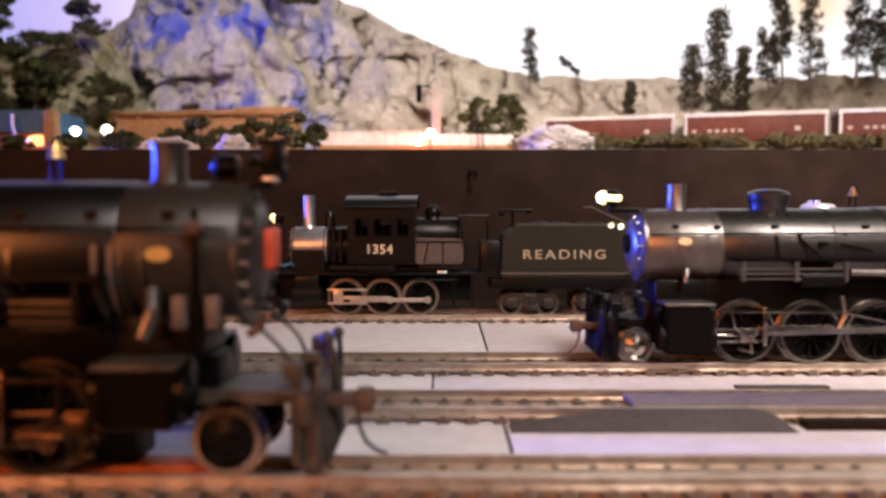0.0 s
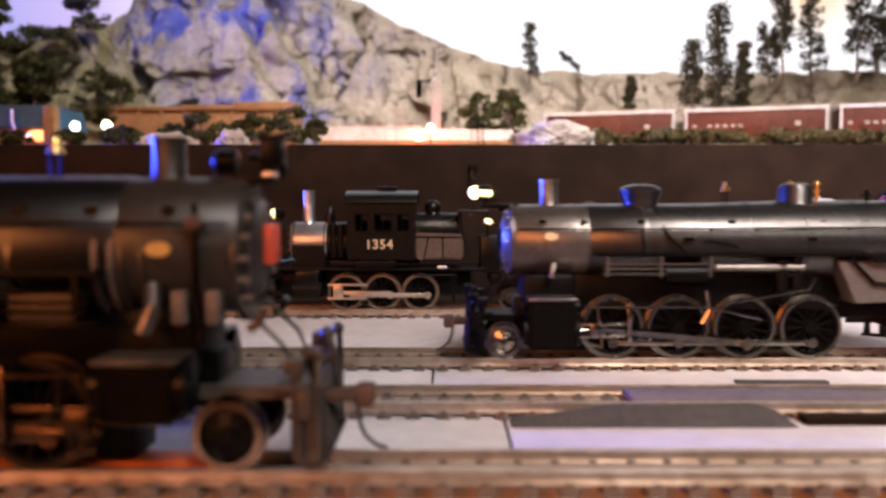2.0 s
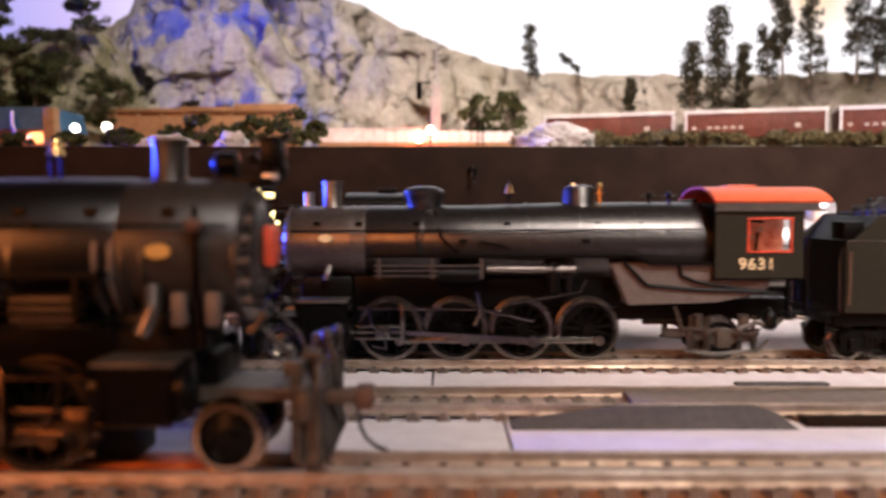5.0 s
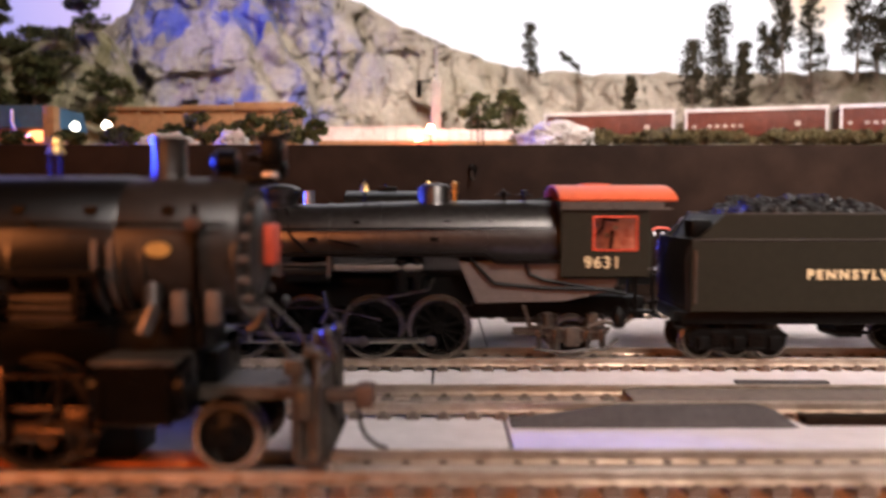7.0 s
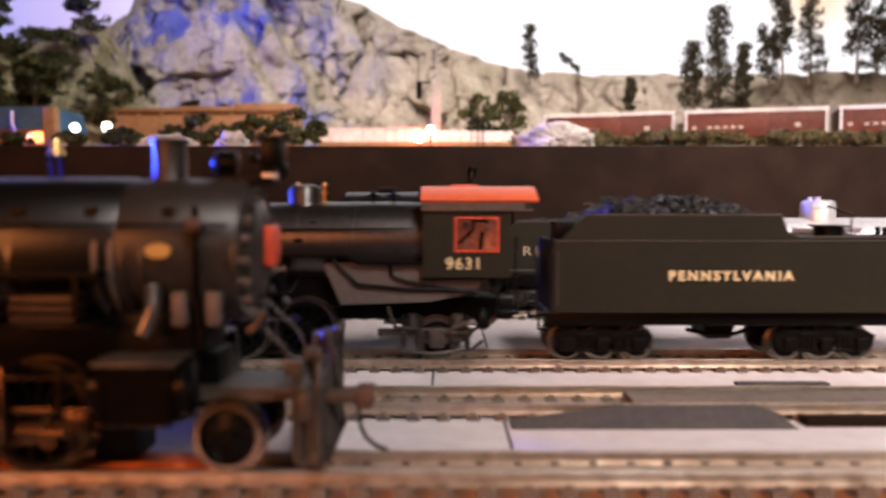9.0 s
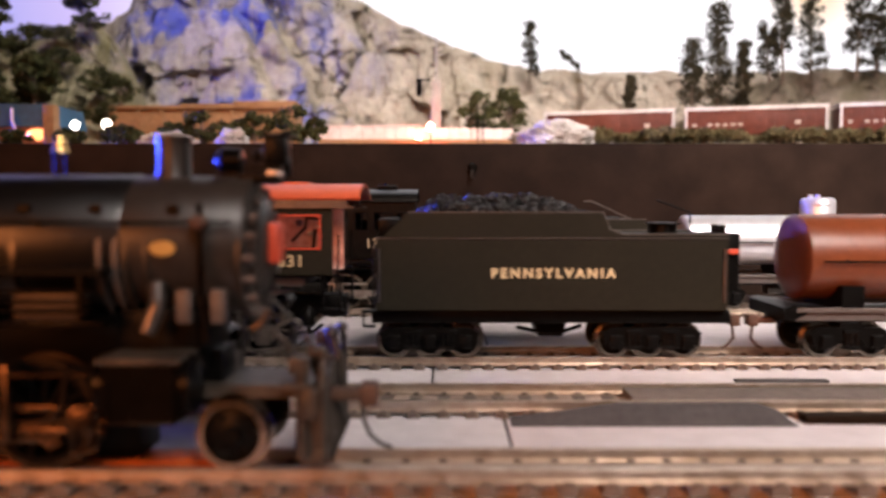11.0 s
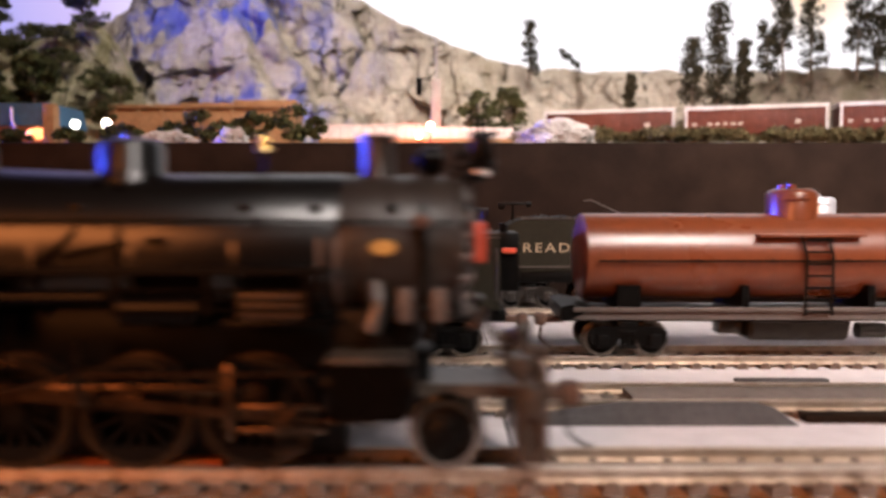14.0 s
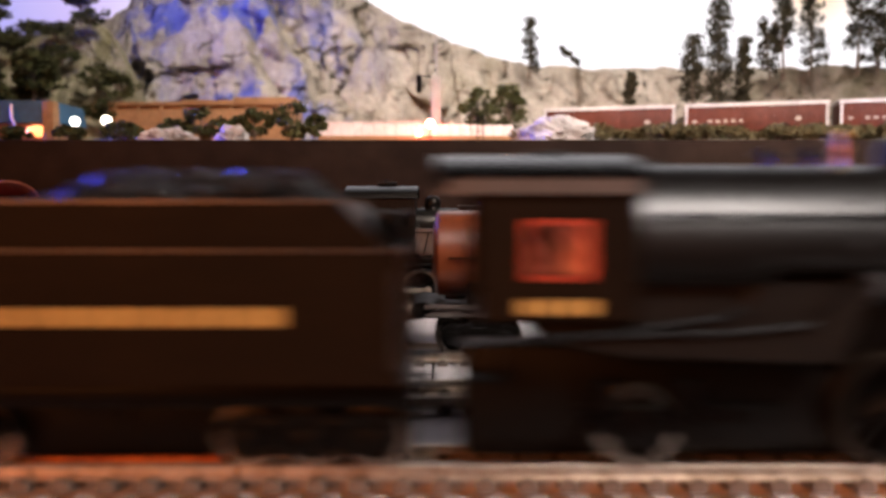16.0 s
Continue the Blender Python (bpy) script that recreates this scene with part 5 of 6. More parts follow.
# ---- scenery of the upper deck ----
GROUND = shader("scenery_ground", (0.09, 0.07, 0.04), 0.95, 0, 0.4, 120, 0.8, second=(0.07, 0.075, 0.035), big=14)
def rock_paint(name, pale, dull, blue):
    """Plaster rock: two tones, dark cracks, olive turf dust, and blue light painted in vertical streaks."""
    m = bpy.data.materials.new(name)
    m.use_nodes = True
    t = m.node_tree
    p = t.nodes["Principled BSDF"]
    p.inputs["Roughness"].default_value = 0.9
    p.inputs["Specular IOR Level"].default_value = 0.2
    where = t.nodes.new("ShaderNodeTexCoord")

    def noise_at(scale, detail, stretch=(1, 1, 1), rough=0.6):
        mp = t.nodes.new("ShaderNodeMapping")
        mp.inputs["Scale"].default_value = stretch
        t.links.new(where.outputs["Object"], mp.inputs[0])
        n = t.nodes.new("ShaderNodeTexNoise")
        n.inputs["Scale"].default_value, n.inputs["Detail"].default_value, n.inputs["Roughness"].default_value = scale, detail, rough
        t.links.new(mp.outputs[0], n.inputs["Vector"])
        return n.outputs[0]

    def remap(v, a, b, c=0.0, d=1.0):
        r = t.nodes.new("ShaderNodeMapRange")
        for i, k in enumerate((a, b, c, d)):
            r.inputs[i + 1].default_value = k
        t.links.new(v, r.inputs[0])
        return r.outputs[0]

    def times(a, b):
        k = t.nodes.new("ShaderNodeMath")
        k.operation = "MULTIPLY"
        t.links.new(a, k.inputs[0])
        t.links.new(b, k.inputs[1])
        return k.outputs[0]

    def blend(fac, a, b):
        k = t.nodes.new("ShaderNodeMix")
        k.data_type = "RGBA"
        t.links.new(fac, k.inputs[0])
        for v, i in ((a, 6), (b, 7)):
            if isinstance(v, tuple):
                k.inputs[i].default_value = (*v, 1)
            else:
                t.links.new(v, k.inputs[i])
        return k.outputs[2]

    fine = noise_at(130, 9, rough=0.7)
    col = blend(remap(noise_at(22, 8, (1, 1, 0.6)), 0.38, 0.64), pale, dull)
    col = blend(remap(fine, 0.42, 0.72, 0, 0.5), col, tuple(c * 0.45 for c in dull))
    col = blend(remap(noise_at(9, 7), 0.54, 0.70, 0, 0.45), col, (0.17, 0.155, 0.075))
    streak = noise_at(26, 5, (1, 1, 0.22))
    # blue lamp light on the left cliffs, put into the colour as streaks
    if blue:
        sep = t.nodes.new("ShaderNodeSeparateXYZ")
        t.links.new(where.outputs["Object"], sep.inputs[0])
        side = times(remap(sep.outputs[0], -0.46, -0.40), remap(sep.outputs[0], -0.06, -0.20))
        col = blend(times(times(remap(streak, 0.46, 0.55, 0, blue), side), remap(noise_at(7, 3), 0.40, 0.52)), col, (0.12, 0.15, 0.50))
    vor = t.nodes.new("ShaderNodeTexVoronoi")
    vor.feature = "DISTANCE_TO_EDGE"
    vor.inputs["Scale"].default_value = 15
    warp = t.nodes.new("ShaderNodeVectorMath")
    warp.operation = "MULTIPLY_ADD"
    wn = t.nodes.new("ShaderNodeTexNoise")
    wn.inputs["Scale"].default_value, wn.inputs["Detail"].default_value = 14, 4
    t.links.new(where.outputs["Object"], wn.inputs["Vector"])
    t.links.new(wn.outputs["Color"], warp.inputs[0])
    warp.inputs[1].default_value = (0.10, 0.10, 0.06)
    mp = t.nodes.new("ShaderNodeMapping")
    mp.inputs["Scale"].default_value = (1, 0.6, 0.7)
    t.links.new(where.outputs["Object"], mp.inputs[0])
    t.links.new(mp.outputs[0], warp.inputs[2])
    t.links.new(warp.outputs[0], vor.inputs["Vector"])
    crack = times(remap(vor.outputs[0], 0.0, 0.035, 1, 0), remap(noise_at(16, 3), 0.45, 0.6))
    col = blend(crack, col, (0.075, 0.062, 0.045))
    t.links.new(col, p.inputs["Base Color"])
    b = t.nodes.new("ShaderNodeBump")
    b.inputs["Strength"].default_value, b.inputs["Distance"].default_value = 0.9, 0.006
    mixh = t.nodes.new("ShaderNodeMath")
    mixh.operation = "SUBTRACT"
    t.links.new(fine, mixh.inputs[0])
    t.links.new(crack, mixh.inputs[1])
    t.links.new(mixh.outputs[0], b.inputs["Height"])
    t.links.new(b.outputs[0], p.inputs["Normal"])
    return m


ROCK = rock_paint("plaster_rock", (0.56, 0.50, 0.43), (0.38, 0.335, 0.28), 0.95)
ROCKGREY = rock_paint("grey_hill_rock", (0.30, 0.26, 0.22), (0.16, 0.14, 0.10), 0.0)
OLIVE = shader("olive_turf", (0.130, 0.118, 0.052), 0.95, 0, 0.4, 150, 0.9, second=(0.32, 0.285, 0.20), big=12)
BLUEROCK = shader("pale_boulder", (0.44, 0.41, 0.40), 0.85, 0, 0.4, 90, 0.9, second=(0.25, 0.23, 0.22), big=30)
LEAF = shader("dark_green_foliage", (0.038, 0.045, 0.017), 0.9, 0, 0.4, 300, 0, second=(0.078, 0.078, 0.032), big=50, island=0.5, spec=0.15)
PINE = shader("pine_foliage", (0.026, 0.024, 0.014), 0.9, 0, 0.4, 300, 0, second=(0.052, 0.042, 0.024), big=50, island=0.4, spec=0.15)
TURF = shader("dry_olive_turf", (0.060, 0.054, 0.026), 0.95, 0, 0.4, 300, 0, second=(0.105, 0.085, 0.045), big=50, island=0.5, spec=0.1)
BARK = shader("bark", (0.10, 0.07, 0.05), 0.9, 0, 0.4, 200, 0.6, second=(0.17, 0.13, 0.10), big=40)
BRICK = shader("orange_brick", (0.36, 0.185, 0.085), 0.8, 0, 0.3, 200, 0.3, second=(0.25, 0.13, 0.06), big=25)
WHITEWALL = shader("whitewashed_panel", (0.78, 0.68, 0.66), 0.6, 0, 0.2, 200, 0.2, second=(0.62, 0.5, 0.48), big=40)
BOXCAR = shader("boxcar_brown", (0.115, 0.027, 0.016), 0.55, 0, 0.3, 200, 0.1, second=(0.075, 0.018, 0.012), big=25, spec=0.25)
BOXROOF = shader("boxcar_grey_roof", (0.68, 0.63, 0.63), 0.5, 0, 0.3, 200, 0.1, big=25)
PALE = shader("pale_lettering", (0.40, 0.33, 0.30), 0.6)
LAMPWHITE = shader("lamp_white", (1, 0.95, 0.85), 0.4, emit=(1.0, 0.93, 0.78), power=9)
LAMPRED = shader("lamp_red", (1, 0.3, 0.2), 0.4, emit=(1.0, 0.16, 0.08), power=150)
LAMPORANGE = shader("lamp_orange", (1, 0.4, 0.15), 0.4, emit=(1.0, 0.36, 0.12), power=3)

# glowing sky board: white, turning violet towards one end
sky = bpy.data.materials.new("sky_board")
sky.use_nodes = True
nt = sky.node_tree
nt.nodes.remove(nt.nodes["Principled BSDF"])
em = nt.nodes.new("ShaderNodeEmission")
co = nt.nodes.new("ShaderNodeTexCoord")
sep = nt.nodes.new("ShaderNodeSeparateXYZ")
ramp = nt.nodes.new("ShaderNodeValToRGB")
rng = nt.nodes.new("ShaderNodeMapRange")
rng.inputs[1].default_value, rng.inputs[2].default_value = -1.0, 1.0
wob = nt.nodes.new("ShaderNodeTexNoise")
wob.inputs["Scale"].default_value = 4.0
mad = nt.nodes.new("ShaderNodeMath")
mad.operation = "MULTIPLY_ADD"
mad.inputs[1].default_value = 0.12
ramp.color_ramp.elements[0].position, ramp.color_ramp.elements[0].color = 0.04, (0.50, 0.46, 0.95, 1)
ramp.color_ramp.elements[1].position, ramp.color_ramp.elements[1].color = 0.34, (1.25, 1.2, 1.25, 1)
e2 = ramp.color_ramp.elements.new(0.14)
e2.color = (0.72, 0.58, 1.0, 1)
nt.links.new(co.outputs["Object"], sep.inputs[0])
nt.links.new(co.outputs["Object"], wob.inputs["Vector"])
nt.links.new(wob.outputs[0], mad.inputs[0])
nt.links.new(sep.outputs[0], mad.inputs[2])
nt.links.new(mad.outputs[0], rng.inputs[0])
nt.links.new(rng.outputs[0], ramp.inputs[0])
# a warm cloud painted low on the board
far = nt.nodes.new("ShaderNodeVectorMath")
far.operation = "DISTANCE"
far.inputs[1].default_value = (0.81, 1.70, 0.51)
nt.links.new(co.outputs["Object"], far.inputs[0])
near_cloud = nt.nodes.new("ShaderNodeMapRange")
for k, v in enumerate((0.03, 0.12, 0.8, 0.0)):
    near_cloud.inputs[k + 1].default_value = v
nt.links.new(far.outputs["Value"], near_cloud.inputs[0])
tint = nt.nodes.new("ShaderNodeMix")
tint.data_type = "RGBA"
tint.inputs[7].default_value = (1.15, 0.82, 0.50, 1)
nt.links.new(near_cloud.outputs[0], tint.inputs[0])
nt.links.new(ramp.outputs[0], tint.inputs[6])
nt.links.new(tint.outputs[2], em.inputs[0])
em.inputs[1].default_value = 1.0
nt.links.new(em.outputs[0], nt.nodes["Material Output"].inputs[0])
solid("backdrop", -2300, 2300, 1700, 1712, -20, 1500, sky, "glowing painted sky board, white turning violet", category="backdrop")


def block(x, z, s, sz, seed):
    """Facets: each cell has its own offset and tilt."""
    p = Vector((x / s + seed, z / sz, seed * 0.37))
    d, pts = noise.voronoi(p)
    c = pts[0]
    h = noise.cell_vector(c * 7.3)
    return (h[0] - 0.5) + (p[0] - c[0]) * (h[1] - 0.5) * 1.5 + (p[1] - c[1]) * (h[2] - 0.3) * 1.2 - 0.14 * max(0, 0.12 - (d[1] - d[0])) / 0.12


def rock_face(name, label, tops, z0, y0, y1, material, amp, nx, nz, seed, back=120, s1=95, s2=36):
    tx, tz = [t[0] for t in tops], [t[1] for t in tops]
    xs = np.linspace(tx[0], tx[-1], nx)
    verts, faces = [], []
    nb = 8
    for i, x in enumerate(xs):
        top = float(np.interp(x, tx, tz)) + 5 * noise.noise(Vector((x / 25, seed, 0))) + 2.5 * noise.noise(Vector((x / 8, seed, 3)))
        for j in range(nz + nb):
            if j < nz:
                v = j / (nz - 1)
                z = z0 + (top - z0) * v
                wx = x + 12 * noise.noise(Vector((x / 60, z / 60, seed + 5)))
                d = amp * (0.95 * block(wx, z, s1, s1 * 1.9, seed) + 0.5 * block(wx, z, s2, s2 * 1.2, seed + 9) + 0.2 * block(wx, z, s2 * 0.4, s2 * 0.7, seed + 21) + 0.15 * noise.fractal(Vector((x / 20, z / 34, seed)), 0.9, 2.1, 5))
                k = min(1, (1 - v) * 5 + 0.25)
                verts.append((x * K, (y0 + (y1 - y0) * v - d * k) * K, (z + 3 * k * noise.noise(Vector((x / 15, z / 15, seed + 2)))) * K))
            else:
                w = (j - nz + 1) / nb
                verts.append((x * K, (y1 + back * w) * K, (top - (top - z0) * w * w) * K))
    n = nz + nb
    for i in range(nx - 1):
        for j in range(n - 1):
            a = i * n + j
            faces.append((a, a + n, a + n + 1, a + 1))
    me = bpy.data.meshes.new(name)
    me.from_pydata(verts, [], faces)
    me.materials.append(material)
    me.polygons.foreach_set("use_smooth", [True] * len(me.polygons))
    me.set_sharp_from_angle(angle=radians(28))
    return tagged(new(name, me), label, name.split("_")[0], kind="structure")


HILL = [(-700, 226), (-519, 228), (-469, 233), (-443, 245), (-416, 254), (-392, 250), (-378, 236), (-368, 212), (-360, 180), (-352, 146), (-346, 115)]
RIDGE = [(-786, 300), (-627, 287), (-579, 281), (-547, 295), (-515, 306), (-475, 303), (-446, 320), (-430, 352), (-385, 391), (-290, 398), (-210, 383), (-147, 344), (-107, 328),
         (-67, 306), (-11, 282), (29, 265), (77, 249), (125, 237), (173, 239), (197, 233), (333, 235), (414, 232), (494, 236), (629, 233), (960, 250)]
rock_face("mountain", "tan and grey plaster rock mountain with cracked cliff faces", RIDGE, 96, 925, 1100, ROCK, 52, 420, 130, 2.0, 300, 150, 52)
rock_face("hill_green", "low olive-green turf hill with bare rock patches", HILL, 92, 790, 890, OLIVE, 22, 140, 60, 7.0)
rock_face("hill_grey", "rounded grey-brown hill behind the freight cars", [(250, 120), (330, 176), (372, 190), (415, 203), (452, 211), (500, 208), (560, 204), (900, 212)], 96, 850, 930, ROCKGREY, 20, 150, 50, 11.0)

# upper ground, rising from the fascia's edge
def ground_z(x, y):
    return float(np.interp(y, [420, 434, 480, 560, 640, 740, 900, 1700], [77.5, 78.5, 83.5, 92, 98, 105, 108, 110]))


bm = NB()
gx, gy = np.linspace(-1600, 1600, 200), np.array([420, 424, 430, 440, 455, 470, 490, 515, 540, 570, 600, 640, 680, 720, 780, 840, 900, 1000, 1200, 1690])
grid = [[bm.verts.new((x * K, y * K, (ground_z(x, y) + (1.6 * noise.noise(Vector((x / 18, y / 18, 1))) + 0.8 * noise.noise(Vector((x / 5, y / 5, 4))) if y > 421 else 0)) * K)) for y in gy] for x in gx]
for i in range(len(gx) - 1):
    for j in range(len(gy) - 1):
        bm.faces.new((grid[i][j], grid[i + 1][j], grid[i + 1][j + 1], grid[i][j + 1]))
tagged(part("ground", bm, GROUND), "brown-green scenery ground of the upper deck", "ground", kind="structure")


def leaf_cloud(bm, rnd, cx, cy, cz, rx, ry, rz, n, size):
    for i in range(n):
        a, b = rnd.uniform(0, 2 * math.pi), math.acos(rnd.uniform(-1, 1))
        q = rnd.uniform(0.45, 1.05)
        p = Vector((cx + rx * q * math.sin(b) * math.cos(a), cy + ry * q * math.sin(b) * math.sin(a), cz + rz * q * math.cos(b))) * K
        m = Euler([rnd.uniform(0, 6.3) for _ in "xyz"]).to_matrix()
        s = size * rnd.uniform(0.6, 1.5) * K
        vs = [bm.verts.new(p + m @ Vector(v) * s) for v in ((-1, -0.5, 0), (0.2, -0.9, 0.35), (1, 0.2, 0), (0.1, 0.9, -0.3))]
        bm.faces.new(vs)


def conifer(x, y, z, h, w, seed, lean=0.0, bare=0.25):
    rnd = random.Random(seed)
    top = new("pine_tree")
    tagged(top, "dark ragged model pine tree with a bare lower trunk", "tree", "pine trees")
    bm = NB()
    rod(bm, (0, 0, -4), (lean * h, 0, h * 0.97), max(0.9, w * 0.045), 0.3, seg=8)
    part("trunk", bm, BARK, top)
    bm = NB()
    limbs = NB()
    n = int(h / 2.6)
    for i in range(n):
        v = bare + (1 - bare) * (i + rnd.random()) / n
        reach = w * 0.5 * (1.15 - v) ** 0.55 * rnd.uniform(0.45, 1.1)
        a = rnd.uniform(0, 6.3)
        px, pz = lean * h * v, h * v
        ex, ey, ez = px + reach * math.cos(a), reach * math.sin(a) * 0.8, pz + rnd.uniform(-2, 3)
        rod(limbs, (px, 0, pz), (ex, ey, ez), 0.4, 0.15, seg=5)
        r = w * rnd.uniform(0.13, 0.24)
        leaf_cloud(bm, rnd, px + reach * 0.6 * math.cos(a), reach * 0.6 * math.sin(a), ez + 0.5, r, r, r * 0.8, 34, 1.5)
    leaf_cloud(bm, rnd, lean * h, 0, h, w * 0.09, w * 0.09, h * 0.04, 20, 1.2)
    part("limb", limbs, BARK, top)
    part("crown", bm, PINE, top, smooth=0)
    top.location = (x * K, y * K, z * K)
    return top


def broadleaf(x, y, z, h, w, seed, name="leafy_tree", label="dark green leafy model tree with a thin trunk", trunk=0.35, material=None, clumps=26):
    rnd = random.Random(seed)
    top = new(name)
    tagged(top, label, "bush" if trunk < 0.1 else "tree", "bushes" if trunk < 0.1 else "leafy trees")
    bm = NB()
    rod(bm, (0, 0, -4), (rnd.uniform(-1, 1), 0, h * 0.7), max(0.8, w * 0.04), 0.5, seg=8)
    part("trunk" if trunk >= 0.1 else "stem", bm, BARK, top)
    bm, limbs = NB(), NB()
    for i in range(clumps):
        a, q = rnd.uniform(0, 6.3), math.sqrt(rnd.random())
        v = rnd.uniform(0, 1)
        wid = w * 0.5 * math.sin(math.pi * (0.18 + 0.72 * v)) * q
        cx, cy, cz = wid * math.cos(a), wid * math.sin(a) * 0.7, h * (trunk + (1 - trunk) * (0.1 + 0.85 * v))
        rod(limbs, (0, 0, h * trunk * 0.8), (cx, cy, cz), 0.4, 0.15, seg=5)
        r = w * rnd.uniform(0.09, 0.17)
        leaf_cloud(bm, rnd, cx, cy, cz, r, r, r * 0.75, 60, 1.1 if w < 45 else 1.7)
    part("limb", limbs, BARK, top)
    part("crown", bm, material or LEAF, top, smooth=0)
    top.location = (x * K, y * K, z * K)
    return top


PINES = [(116, 1040, 214, 74, 24, 0.0, 0.12), (283, 880, 108, 123, 34, 0.0, 0.42), (312, 880, 108, 163, 42, 0.0, 0.36), (341, 880, 108, 123, 24, 0.0, 0.4),
         (381, 905, 190, 66, 24, -0.1, 0.1), (397, 905, 190, 112, 32, -0.05, 0.35), (428, 905, 195, 110, 32, 0.0, 0.08), (482, 905, 196, 106, 34, 0.02, 0.3),
         (503, 900, 196, 80, 36, 0.0, 0.15), (200, 830, 106, 76, 18, 0.0, 0.6), (520, 905, 196, 110, 34, 0.0, 0.15), (398, 912, 190, 60, 12, -0.2, 0.5)]
for i, (x, y, z, h, w, ln, br) in enumerate(PINES):
    conifer(x, y, z, h, w * 1.35, 40 + i, ln, br)
conifer(192, 1040, 220, 30, 20, 77, -1.1, 0.3)
BROAD = [(-497, 860, 215, 92, 46, 0.3), (-408, 880, 240, 45, 38, 0.6), (-414, 785, 150, 52, 46, 0.15), (-436, 755, 112, 52, 48, 0.1), (-470, 775, 135, 60, 46, 0.15),
         (34, 730, 104, 50, 38, 0.1), (62, 735, 104, 54, 40, 0.1)]
for i, (x, y, z, h, w, tr) in enumerate(BROAD):
    broadleaf(x, y, z, h, w, 60 + i, trunk=tr, clumps=44)
BUSHES = [(-170, 545, 92, 20, 36), (-133, 545, 92, 21, 26), (-106, 545, 92, 24, 40), (-90, 540, 92, 16, 20), (-225, 540, 91, 12, 26), (-205, 500, 88, 9, 26), (-330, 540, 90, 10, 30), (-300, 540, 90, 8, 26), (-262, 545, 91, 9, 24), (-195, 560, 93, 14, 30), (-150, 560, 93, 16, 24)]
rnd = random.Random(9)
for k in range(22):
    BUSHES.append((112 + k * 15 + rnd.uniform(-5, 5), 600 + rnd.uniform(-25, 15), 95.0, rnd.uniform(6, 11), rnd.uniform(24, 36)))
for i, (x, y, z, h, w) in enumerate(BUSHES):
    broadleaf(x, y, z, h, w, 90 + i, "bush", "low dry olive-brown scrub on the scenery" if i > 10 else "low dark olive-green bush on the scenery", 0.02, TURF if i > 10 else LEAF, 22 if i > 10 else 16)
# shrubs on the cliff's ledges
for i, (x, y, z, h, w) in enumerate([(-285, 1045, 372, 18, 70), (-215, 1045, 352, 12, 60), (-190, 1030, 322, 8, 50), (-470, 890, 222, 26, 70), (-520, 880, 215, 26, 80), (-250, 1060, 385, 14, 60)] + [(-490 + 13 * k + 9 * math.sin(k * 5.1), 800 + 55 * ((k * 0.37) % 1), 128 + 118 * ((k * 0.37) % 1) * (1 if k < 10 else 0.55), 18 + 7 * math.sin(k * 2.3), 44) for k in range(13)]):
    broadleaf(x, y, z, h, w, 130 + i, "bush", "olive-green scrub growing on a rock ledge", 0.02, LEAF, 20)


def boulder(name, label, x, y, z, rx, ry, rz, seed, material):
    bm = NB()
    bmesh.ops.create_icosphere(bm, subdivisions=5, radius=1)
    for v in bm.verts:
        p = v.co.copy()
        k = 1 + 0.34 * noise.fractal(p * 1.7 + Vector((seed, 0, 0)), 0.9, 2.1, 5) + 0.16 * block(p.x * 60 + p.y * 40, p.z * 60, 30, 30, seed)
        v.co = Vector((p.x * rx, p.y * ry, p.z * rz)) * k * K
    ob = part(name, bm, material, None, label, smooth=25)
    ob.location = (x * K, y * K, z * K)
    return tagged(ob, label, "rock", "loose rocks")


boulder("boulder", "pale grey boulder mound beside the freight cars", 74, 522, 87, 30, 22, 17, 3, BLUEROCK)
boulder("boulder", "small pale rounded boulder among bushes", -131, 480, 86, 10, 8, 9, 5, BLUEROCK)
boulder("boulder", "pale grey rock outcrop at the scenery's edge", -178, 500, 86, 18, 12, 9, 8, BLUEROCK)


